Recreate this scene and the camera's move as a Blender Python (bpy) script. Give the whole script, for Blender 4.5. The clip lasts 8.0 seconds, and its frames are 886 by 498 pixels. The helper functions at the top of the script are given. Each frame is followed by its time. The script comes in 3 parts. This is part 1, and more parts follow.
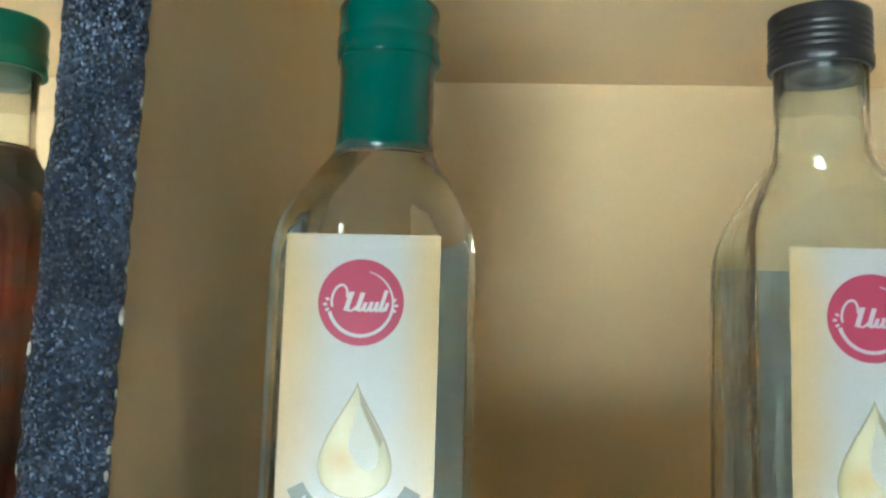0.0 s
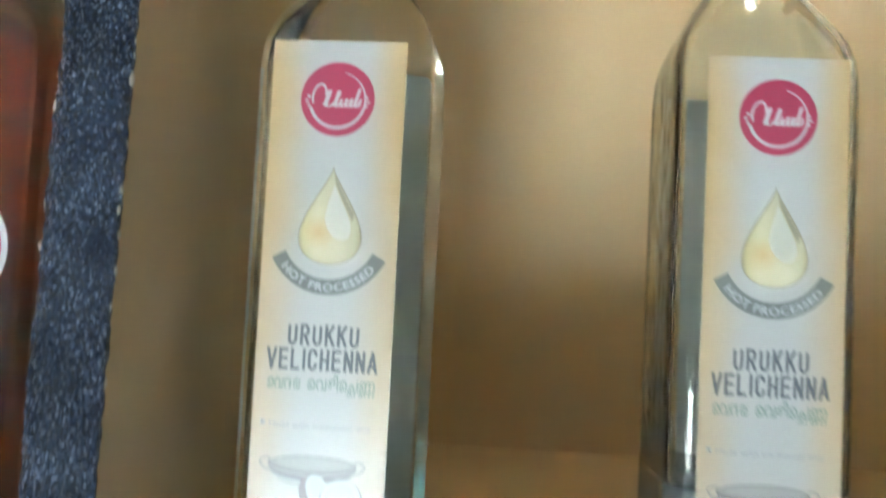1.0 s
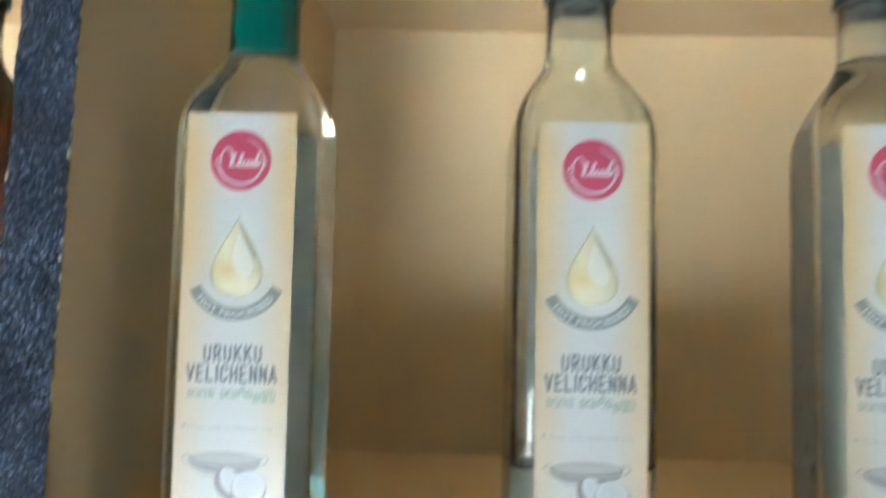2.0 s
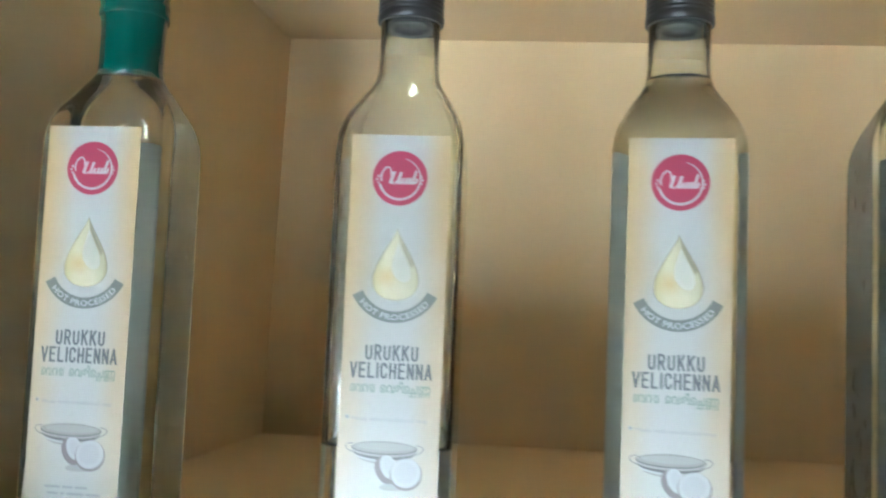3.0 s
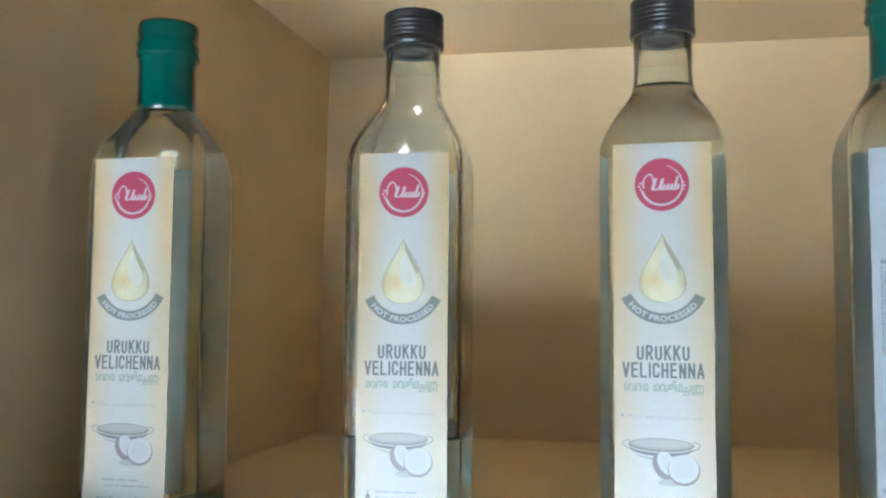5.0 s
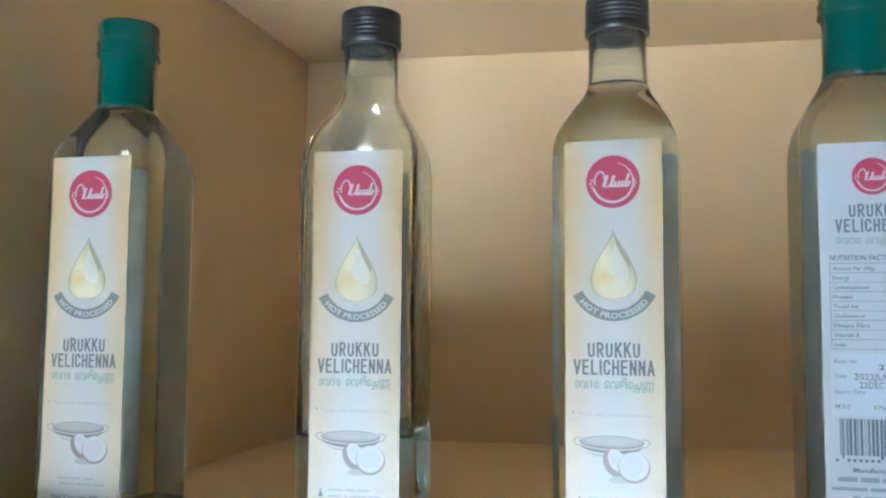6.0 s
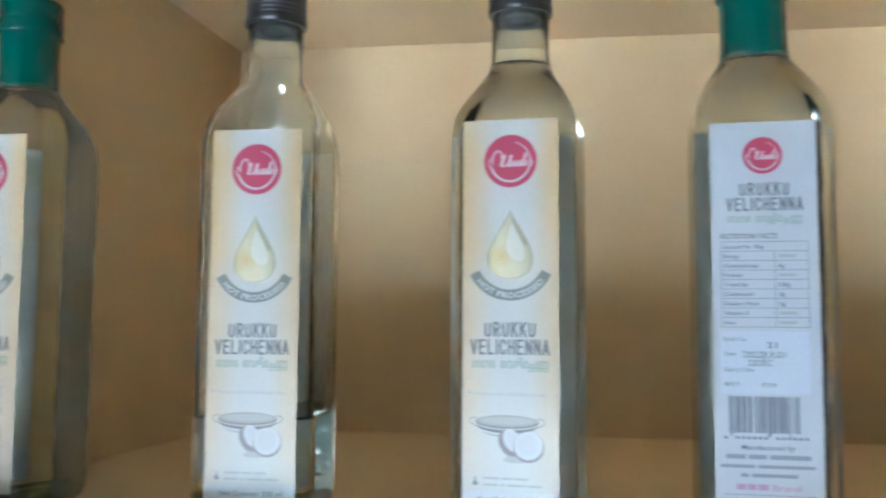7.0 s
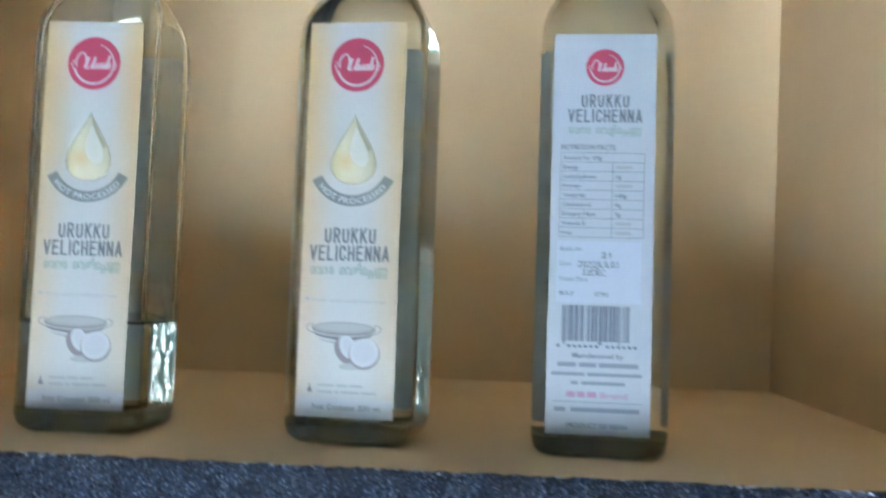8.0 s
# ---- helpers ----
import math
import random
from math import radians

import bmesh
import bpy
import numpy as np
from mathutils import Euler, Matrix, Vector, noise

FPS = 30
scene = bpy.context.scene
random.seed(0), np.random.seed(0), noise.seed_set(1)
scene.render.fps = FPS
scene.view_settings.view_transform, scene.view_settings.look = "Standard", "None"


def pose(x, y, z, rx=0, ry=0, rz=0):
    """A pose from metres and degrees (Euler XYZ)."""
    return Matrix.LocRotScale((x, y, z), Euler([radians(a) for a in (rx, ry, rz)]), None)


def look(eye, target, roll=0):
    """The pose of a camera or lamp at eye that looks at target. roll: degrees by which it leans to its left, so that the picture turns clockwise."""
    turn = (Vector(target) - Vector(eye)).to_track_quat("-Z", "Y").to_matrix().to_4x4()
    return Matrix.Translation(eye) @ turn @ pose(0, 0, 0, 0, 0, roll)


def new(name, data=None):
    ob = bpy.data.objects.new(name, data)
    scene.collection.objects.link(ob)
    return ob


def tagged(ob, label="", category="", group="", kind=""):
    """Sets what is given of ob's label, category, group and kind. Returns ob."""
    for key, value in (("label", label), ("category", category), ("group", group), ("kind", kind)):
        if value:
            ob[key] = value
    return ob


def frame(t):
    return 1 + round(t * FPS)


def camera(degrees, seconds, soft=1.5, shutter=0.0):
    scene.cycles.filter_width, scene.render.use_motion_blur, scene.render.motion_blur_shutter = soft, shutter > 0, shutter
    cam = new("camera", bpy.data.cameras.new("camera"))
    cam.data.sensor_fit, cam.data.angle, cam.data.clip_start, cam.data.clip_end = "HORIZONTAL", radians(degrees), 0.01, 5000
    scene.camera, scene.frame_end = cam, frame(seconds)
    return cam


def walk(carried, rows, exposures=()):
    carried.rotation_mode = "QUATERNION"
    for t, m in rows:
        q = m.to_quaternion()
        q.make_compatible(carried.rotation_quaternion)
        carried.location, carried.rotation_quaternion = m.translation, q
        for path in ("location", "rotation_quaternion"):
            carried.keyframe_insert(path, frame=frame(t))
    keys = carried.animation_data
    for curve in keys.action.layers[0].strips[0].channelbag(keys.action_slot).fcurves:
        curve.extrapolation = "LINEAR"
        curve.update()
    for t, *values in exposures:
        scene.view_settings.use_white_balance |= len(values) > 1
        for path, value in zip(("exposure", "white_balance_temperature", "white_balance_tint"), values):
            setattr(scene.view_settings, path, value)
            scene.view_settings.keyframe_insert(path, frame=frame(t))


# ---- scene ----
# ---- camera ----
LENS = 52.34
PATH = [
    (0.0, pose(-0.1034, -0.2957, 0.1614, 96.54, -1.71, 3.89)),
    (0.2, pose(-0.0980, -0.2994, 0.1634, 96.65, -1.66, 4.70)),
    (0.4, pose(-0.0973, -0.2987, 0.1463, 96.22, -1.88, 4.46)),
    (0.5, pose(-0.1002, -0.2998, 0.1324, 96.72, -2.02, 4.08)),
    (0.8, pose(-0.0941, -0.3168, 0.1213, 94.89, -2.63, 3.86)),
    (1.0, pose(-0.0834, -0.3319, 0.1077, 93.51, -2.87, 4.44)),
    (1.3, pose(-0.0702, -0.3538, 0.0976, 91.89, -3.23, 5.21)),
    (1.5, pose(-0.0611, -0.3629, 0.0838, 92.28, -3.37, 5.69)),
    (1.8, pose(-0.0511, -0.3853, 0.1117, 91.14, -2.53, 4.07)),
    (2.0, pose(-0.0507, -0.4028, 0.1097, 94.70, -1.33, 1.46)),
    (2.2, pose(-0.0415, -0.4193, 0.1084, 97.24, -0.76, -0.13)),
    (3.3, pose(0.1031, -0.4559, 0.1130, 93.53, -2.89, 8.63)),
    (3.5, pose(0.1155, -0.4723, 0.1075, 93.61, -2.94, 9.88)),
    (3.8, pose(0.1071, -0.4680, 0.1038, 93.42, -2.37, 11.08)),
    (4.0, pose(0.0997, -0.4667, 0.1027, 93.89, -1.84, 10.75)),
    (4.2, pose(0.1006, -0.4704, 0.1132, 93.87, -1.43, 10.96)),
    (5.3, pose(0.1108, -0.4676, 0.1094, 94.68, -0.35, 10.80)),
    (5.5, pose(0.1159, -0.4662, 0.1061, 94.85, -0.41, 10.87)),
    (6.0, pose(0.1306, -0.4640, 0.1067, 94.87, -0.44, 11.14)),
    (6.5, pose(0.1358, -0.4569, 0.0959, 95.11, -0.34, 10.58)),
    (7.0, pose(0.1636, -0.4540, 0.0966, 94.99, -0.40, 9.15)),
    (7.3, pose(0.1744, -0.4563, 0.0974, 94.71, -0.21, 6.27)),
    (7.5, pose(0.1806, -0.4519, 0.0889, 94.45, -0.62, 5.21)),
    (7.8, pose(0.1900, -0.4379, 0.0731, 94.09, -1.13, 4.55)),
    (8.0, pose(0.1984, -0.4407, 0.0647, 93.67, -1.95, 3.82)),
]
EXPOSURES = [(0.0, 6.65, 5450.0, -4.0), (1.5, 6.68, 5450.0, 4.5), (3.5, 6.68, 5150.0, 3.0), (6.5, 6.68, 5060.0, 6.0), (8.0, 6.70, 4890.0, 6.0)]

cam = camera(LENS, 8.0, soft=2.2, shutter=0.5)
walk(cam, PATH, EXPOSURES)

# ---- world and light ----
world = bpy.data.worlds.new("sky")
scene.world = world
world.use_nodes = True
wn = world.node_tree
sky = wn.nodes.new("ShaderNodeTexSky")
sky.sky_type, sky.sun_disc = "NISHITA", False
sky.sun_elevation, sky.sun_rotation = radians(61), radians(162)
wn.links.new(sky.outputs[0], wn.nodes["Background"].inputs[0])
wn.nodes["Background"].inputs[1].default_value = 0.10
sun = new("sun", bpy.data.lights.new("sun", "SUN"))
sun.data.energy, sun.data.angle, sun.data.color = 5.0, radians(0.5), (1.0, 0.96, 0.90)
sun.matrix_basis = look((1.5, -8.5, 8.6), (0, -4.0, 0))


GARDEN = 0.25


# ---- materials ----
class Nodes:
    """A short way to wire a node material."""

    def __init__(self, name):
        self.m = bpy.data.materials.new(name)
        self.m.use_nodes = True
        self.t = self.m.node_tree
        self.b = self.t.nodes["Principled BSDF"]
        self.co = self.t.nodes.new("ShaderNodeTexCoord").outputs["Object"]

    def link(self, a, b):
        self.t.links.new(a, b)

    def node(self, kind, **kw):
        n = self.t.nodes.new("ShaderNode" + kind)
        for key, value in kw.items():
            n.inputs[key].default_value = value
        return n

    def noise(self, scale, detail=4.0, rough=0.55, co=None):
        n = self.node("TexNoise", Scale=scale, Detail=detail, Roughness=rough)
        self.link(co or self.co, n.inputs["Vector"])
        return n.outputs[0]

    def ramp(self, fac, stops):
        n = self.t.nodes.new("ShaderNodeValToRGB")
        self.link(fac, n.inputs[0])
        e = n.color_ramp.elements
        while len(e) < len(stops):
            e.new(0.5)
        for el, (pos, col) in zip(e, stops):
            el.position, el.color = pos, (*col, 1)
        return n.outputs[0]

    def math(self, op, a, b=0.0):
        n = self.t.nodes.new("ShaderNodeMath")
        n.operation = op
        for i, v in enumerate((a, b)):
            if isinstance(v, (int, float)):
                n.inputs[i].default_value = v
            else:
                self.link(v, n.inputs[i])
        return n.outputs[0]

    def mix(self, fac, a, b):
        n = self.t.nodes.new("ShaderNodeMix")
        n.data_type = "RGBA"
        for s, v in ((n.inputs[0], fac), (n.inputs[6], a), (n.inputs[7], b)):
            if isinstance(v, tuple):
                s.default_value = (*v, 1)
            elif isinstance(v, (int, float)):
                s.default_value = v
            else:
                self.link(v, s)
        return n.outputs[2]

    def bump(self, height, strength, distance):
        n = self.node("Bump", Strength=strength, Distance=distance)
        self.link(height, n.inputs["Height"])
        self.link(n.outputs[0], self.b.inputs["Normal"])

    def translucent(self, share, colour):
        """Thin paper lets part of the light through."""
        tr, mx = self.node("BsdfTranslucent"), self.node("MixShader", Fac=share)
        tr.inputs[0].default_value = (*colour, 1)
        self.link(self.b.outputs[0], mx.inputs[1])
        self.link(tr.outputs[0], mx.inputs[2])
        self.link(mx.outputs[0], self.t.nodes["Material Output"].inputs[0])

    def base(self, v):
        if isinstance(v, tuple):
            self.b.inputs["Base Color"].default_value = (*v, 1)
        else:
            self.link(v, self.b.inputs["Base Color"])
        return self

    def rough(self, v):
        if isinstance(v, (int, float)):
            self.b.inputs["Roughness"].default_value = v
        else:
            self.link(v, self.b.inputs["Roughness"])
        return self


def cream_paint():
    n = Nodes("cream_paint")
    blot = n.noise(5.0, 3.0)
    fine = n.noise(160.0, 5.0)
    tone = n.ramp(blot, [(0.3, (0.62, 0.462, 0.268)), (0.7, (0.695, 0.53, 0.322))])
    n.base(n.mix(n.math("MULTIPLY", fine, 0.22), tone, (0.55, 0.40, 0.23)))
    n.rough(n.math("ADD", n.math("MULTIPLY", blot, 0.2), 0.6))
    n.b.inputs["Specular IOR Level"].default_value = 0.15
    n.bump(n.math("ADD", n.noise(60.0, 6.0), n.math("MULTIPLY", fine, 0.4)), 0.18, 0.002)
    return n.m


def room_paint():
    n = Nodes("room_paint")
    n.base(n.ramp(n.noise(2.0), [(0.3, (0.155, 0.147, 0.132)), (0.7, (0.20, 0.19, 0.17))])).rough(0.7)
    n.bump(n.noise(80.0), 0.2, 0.002)
    return n.m


def floor_stone():
    n = Nodes("floor_stone")
    n.base(n.ramp(n.noise(30.0, 6.0), [(0.3, (0.19, 0.18, 0.165)), (0.7, (0.26, 0.25, 0.235))])).rough(0.4)
    return n.m


def granite():
    n = Nodes("black_granite")
    patch = n.noise(60.0, 4.0)
    # hewn streaks run aslant, in clouds
    slant = n.node("Mapping", Rotation=(0.0, radians(35), 0.0), Scale=(1.0, 1.0, 0.22))
    n.link(n.co, slant.inputs["Vector"])
    streak = n.noise(520.0, 4.0, 0.6, slant.outputs[0])
    cloud = n.ramp(n.noise(75.0, 3.0), [(0.36, (0.25, 0.25, 0.25)), (0.62, (1, 1, 1))])
    vor = n.node("TexVoronoi", Scale=1300.0)
    n.link(n.co, vor.inputs["Vector"])
    crystal = n.t.nodes.new("ShaderNodeSeparateColor")
    n.link(vor.outputs["Color"], crystal.inputs[0])
    dark = n.mix(patch, (0.0015, 0.0022, 0.005), (0.010, 0.016, 0.034))
    flecks = n.ramp(crystal.outputs[0], [(0.55, (0, 0, 0)), (0.95, (1, 1, 1))])
    n.base(n.mix(n.math("MULTIPLY", n.math("MULTIPLY", n.math("ADD", n.math("MULTIPLY", flecks, 1.1), n.math("MULTIPLY", n.math("POWER", streak, 3.0), 0.7)), n.math("POWER", n.noise(900.0, 5.0, 0.7), 1.6)), cloud), dark, (0.175, 0.225, 0.33)))
    stone = n.b.inputs["Base Color"].links[0].from_socket
    # sparkle is put into the base colour as sparse pale blue cells
    glint = n.ramp(crystal.outputs[1], [(0.90, (0, 0, 0)), (0.97, (1, 1, 1))])
    n.base(n.mix(n.math("MULTIPLY", glint, cloud), stone, (0.23, 0.27, 0.36)))
    n.rough(n.math("ADD", n.math("MULTIPLY", crystal.outputs[1], 0.25), 0.10))
    # few crystals shine, most are dull
    shine = n.ramp(crystal.outputs[2], [(0.40, (0.10, 0.10, 0.10)), (0.92, (1.0, 1.0, 1.0))])
    n.link(shine, n.b.inputs["Specular IOR Level"])
    # every crystal face is tilted its own way
    cell = n.node("VectorMath")
    cell.operation = "SUBTRACT"
    n.link(vor.outputs["Color"], cell.inputs[0])
    cell.inputs[1].default_value = (0.5, 0.5, 0.5)
    tilt = n.node("VectorMath")
    tilt.operation = "SCALE"
    n.link(cell.outputs[0], tilt.inputs[0])
    tilt.inputs["Scale"].default_value = 0.95
    n.bump(n.noise(560.0, 6.0, 0.75), 1.0, 0.0013)
    relief = [x for x in n.t.nodes if x.bl_idname == "ShaderNodeBump"][0]
    both = n.node("VectorMath")
    n.link(relief.outputs[0], both.inputs[0])
    n.link(tilt.outputs[0], both.inputs[1])
    unit = n.node("VectorMath")
    unit.operation = "NORMALIZE"
    n.link(both.outputs[0], unit.inputs[0])
    n.link(unit.outputs[0], n.b.inputs["Normal"])
    return n.m


def clear(name, colour, ior, rough=0.0, cloudy=0.0):
    n = Nodes(name)
    n.base(colour).rough(rough)
    n.b.inputs["IOR"].default_value = ior
    n.b.inputs["Transmission Weight"].default_value = 1.0 - cloudy
    if cloudy:
        n.bump(n.noise(48.0, 2.0), 0.22, 0.0014)
    return n.m


def plastic(name, colour, rough=0.3, wear=0.35, wrinkle=0.05):
    n = Nodes(name)
    smear = n.noise(120.0, 5.0)
    n.base(n.mix(n.math("MULTIPLY", smear, wear), colour, tuple(c * 0.55 for c in colour)))
    n.rough(n.math("ADD", n.math("MULTIPLY", n.noise(300.0), 0.08), rough))
    n.bump(smear, wrinkle, 0.0004)
    return n.m


def paper(name, colour, sheen=0.24, through_share=0.32):
    n = Nodes(name)
    n.base(n.mix(n.math("MULTIPLY", n.noise(900.0, 4.0), 0.12), colour, tuple(c * 0.8 for c in colour)))
    n.rough(n.math("ADD", n.math("MULTIPLY", n.noise(40.0), 0.12), sheen))
    n.b.inputs["Specular IOR Level"].default_value = 0.7
    n.b.inputs["Coat Weight"].default_value, n.b.inputs["Coat Roughness"].default_value = 0.18, 0.24
    n.bump(n.noise(35.0, 3.0), 0.25, 0.0012)
    n.translucent(through_share, colour)
    return n.m


def printed_paper():
    """White label paper with honey-coloured bands along both long sides."""
    n = Nodes("printed_label_paper")
    sep = n.t.nodes.new("ShaderNodeSeparateXYZ")
    n.link(n.co, sep.inputs[0])
    wav = n.math("MULTIPLY", n.math("SUBTRACT", n.noise(38.0, 2.0), 0.5), 0.012)
    side = n.math("ADD", n.math("ABSOLUTE", sep.outputs[0]), wav)
    edge = n.node("MapRange")
    edge.interpolation_type = "SMOOTHSTEP"
    n.link(side, edge.inputs[0])
    edge.inputs[1].default_value, edge.inputs[2].default_value = 0.0065, 0.0225
    low = n.node("MapRange")
    n.link(sep.outputs[2], low.inputs[0])
    for i, v in ((1, 0.0), (2, 0.14), (3, 0.45), (4, 1.0)):
        low.inputs[i].default_value = v
    fac = n.math("MULTIPLY", n.math("MULTIPLY", edge.outputs[0], low.outputs[0]), 0.95)
    tone = n.mix(fac, (0.475, 0.475, 0.465), (0.51, 0.355, 0.15))
    n.base(n.mix(n.math("MULTIPLY", n.noise(700.0, 4.0), 0.06), tone, (0.6, 0.55, 0.45)))
    n.rough(n.math("ADD", n.math("MULTIPLY", n.noise(40.0), 0.12), 0.24))
    n.b.inputs["Specular IOR Level"].default_value = 0.7
    n.b.inputs["Coat Weight"].default_value, n.b.inputs["Coat Roughness"].default_value = 0.18, 0.24
    n.bump(n.noise(30.0, 3.0), 0.25, 0.0012)
    n.translucent(0.32, (0.60, 0.59, 0.54))
    return n.m


def drop_print():
    """Golden oil drop, paler to the middle."""
    n = Nodes("drop_print")
    sep = n.t.nodes.new("ShaderNodeSeparateXYZ")
    n.link(n.co, sep.inputs[0])
    x = n.math("ADD", n.math("MULTIPLY", sep.outputs[0], 42.0), 0.5)
    gold = n.ramp(x, [(0.04, (0.27, 0.23, 0.12)), (0.13, (0.40, 0.355, 0.20)), (0.30, (0.465, 0.425, 0.28)), (0.46, (0.46, 0.415, 0.275)), (0.66, (0.47, 0.435, 0.31)), (0.86, (0.43, 0.395, 0.26)), (0.97, (0.33, 0.28, 0.15))])
    far = n.node("VectorMath")
    far.operation = "DISTANCE"
    n.link(n.co, far.inputs[0])
    far.inputs[1].default_value = (-0.0040, 0.0, -0.0058)
    amber = n.ramp(n.math("MULTIPLY", far.outputs["Value"], 100.0), [(0.05, (0.6, 0.6, 0.6)), (0.62, (0, 0, 0))])
    n.base(n.mix(amber, gold, (0.40, 0.25, 0.08))).rough(0.35)
    return n.m


def foliage_backdrop():
    """Glowing picture of dark trees with gaps of bright sky, outside the window."""
    n = Nodes("garden_light")
    big = n.noise(3.0, 4.0)
    leaf = n.node("TexVoronoi", Scale=11.0)
    n.link(n.co, leaf.inputs["Vector"])
    fac = n.math("ADD", n.math("MULTIPLY", leaf.outputs["Distance"], 0.75), n.math("MULTIPLY", big, 0.34))
    trees = n.ramp(fac, [(0.42, (0.0030, 0.0042, 0.0034)), (0.64, (0.0088, 0.0112, 0.0098)), (0.86, (0.017, 0.021, 0.019)), (0.90, (0.76, 0.86, 0.98))])
    em = n.node("Emission", Strength=GARDEN)
    n.link(trees, em.inputs[0])
    n.link(em.outputs[0], n.t.nodes["Material Output"].inputs[0])
    return n.m


def concrete():
    n = Nodes("dappled_concrete")
    slab = n.ramp(n.noise(4.0, 6.0), [(0.3, (0.48, 0.48, 0.47)), (0.7, (0.62, 0.62, 0.61))])
    # dappled shade is put into the colour as dark green patches
    dapple = n.ramp(n.noise(3.4, 5.0, 0.6), [(0.47, (1, 1, 1)), (0.51, (0, 0, 0))])
    n.base(n.mix(dapple, slab, (0.055, 0.075, 0.040))).rough(0.8)
    n.bump(n.noise(90.0), 0.3, 0.003)
    return n.m


def lawn():
    """Dark grass; dapples of light are put into its colour as pale patches."""
    n = Nodes("dappled_lawn")
    grass = n.ramp(n.noise(25.0, 5.0), [(0.3, (0.030, 0.055, 0.020)), (0.7, (0.07, 0.11, 0.04))])
    # light dapples as pale patches, there for sparkle in the glass
    stone = n.ramp(n.noise(3.0, 2.0), [(0.60, (0, 0, 0)), (0.63, (1, 1, 1))])
    n.base(n.mix(stone, grass, (0.55, 0.54, 0.51))).rough(0.85)
    n.bump(n.noise(60.0), 0.5, 0.02)
    return n.m


CREAM, ROOM, STONE, GRANITE, CONCRETE, LAWN = cream_paint(), room_paint(), floor_stone(), granite(), concrete(), lawn()
GLASS = clear("bottle_glass", (0.95, 0.98, 0.94), 1.5, 0.025, 0.02)
# copy of the bottle glass; the thick base's darkening is put into its colour
DARKENED_GLASS = clear("darkened_thick_glass", (0.24, 0.29, 0.27), 1.5, 0.05, 0.34)
OIL = clear("clear_oil", (0.965, 0.978, 0.925), 0.973)
RED_OIL = clear("red_brown_oil", (0.15, 0.027, 0.014), 0.973)
BLACK = plastic("black_cap_plastic", (0.015, 0.0135, 0.0145), 0.33)
GREEN = plastic("green_film", (0.004, 0.058, 0.043), 0.12, 0.2, 0.3)
LEAF_GREEN = plastic("green_cap_plastic", (0.010, 0.075, 0.040), 0.25)
PLUG = plastic("grey_plug_plastic", (0.03, 0.03, 0.035), 0.38)
# lighter copy of the back label paper, for light missing behind the bottles
BRIGHT_BARE_PAPER = paper("bright_bare_label_paper", (0.76, 0.78, 0.79), 0.4, 0.5)
LABEL, WHITE, BACK_PAPER = printed_paper(), paper("white_print", (0.52, 0.525, 0.54)), paper("white_label_paper", (0.46, 0.48, 0.515))
PINK = paper("crimson_print", (0.40, 0.054, 0.108))
DROP_RIM = paper("olive_print", (0.31, 0.275, 0.19))
DROP, GREY_PRINT = drop_print(), paper("grey_green_print", (0.20, 0.215, 0.20))
PALE_DROP = paper("pale_drop_print", (0.52, 0.51, 0.45))
PAN_GREY = paper("grey_bronze_print", (0.28, 0.27, 0.265))
PAN_PALE, HOLLOW = paper("pale_bronze_print", (0.405, 0.392, 0.375)), paper("coconut_hollow_print", (0.485, 0.49, 0.51))
TITLE = paper("slate_print", (0.14, 0.15, 0.165))
PALE_GREEN, PALE_GREY = paper("pale_green_print", (0.27, 0.33, 0.28)), paper("pale_grey_print", (0.38, 0.38, 0.38))
PAN_PRINT, PAN_DARK, NUT_BROWN = paper("bronze_print", (0.35, 0.335, 0.315)), paper("dark_bronze_print", (0.17, 0.162, 0.165)), paper("coconut_husk_print", (0.25, 0.215, 0.22))
INK, BLUE_INK, MAUVE = paper("black_ink", (0.05, 0.055, 0.065)), paper("blue_grey_ink", (0.11, 0.13, 0.17)), paper("mauve_ink", (0.42, 0.25, 0.36))
SLATE_INK = paper("slate_ink", (0.24, 0.265, 0.31))
STICKER = paper("pale_blue_patch", (0.49, 0.525, 0.60))
CHIP = paper("paint_chip", (0.62, 0.58, 0.48), 0.6)
SPARKLE = paper("sparkle_fleck", (0.66, 0.68, 0.74), 0.2)


# ---- builders ----
def mesh_object(name, bm, material, smooth=False):
    me = bpy.data.meshes.new(name)
    bmesh.ops.recalc_face_normals(bm, faces=bm.faces[:])
    bm.to_mesh(me)
    bm.free()
    me.materials.append(material)
    if smooth:
        me.polygons.foreach_set("use_smooth", [True] * len(me.polygons))
    return new(name, me)


def part(name, bm, material, parent, label="", smooth=False):
    ob = mesh_object(name, bm, material, smooth)
    ob.parent = parent
    return tagged(ob, label)


def thing(name, m, label, category, group="", kind=""):
    ob = new(name)
    ob.empty_display_size = 0.02
    ob.matrix_basis = m
    return tagged(ob, label, category, group, kind)


def prism(outline, z0, z1, bevel=0.0):
    """An upright block over a plan outline."""
    bm = bmesh.new()
    vs = [bm.verts.new((x, y, z0)) for x, y in outline]
    f = bm.faces.new(vs)
    top = bmesh.ops.extrude_face_region(bm, geom=[f])["geom"]
    bmesh.ops.translate(bm, verts=[g for g in top if isinstance(g, bmesh.types.BMVert)], vec=(0, 0, z1 - z0))
    if bevel:
        bmesh.ops.bevel(bm, geom=bm.edges[:], offset=bevel, segments=2, affect="EDGES", profile=0.5)
    return bm


def box(x0, x1, y0, y1, z0, z1, bevel=0.0):
    return prism([(x0, y0), (x1, y0), (x1, y1), (x0, y1)], z0, z1, bevel)


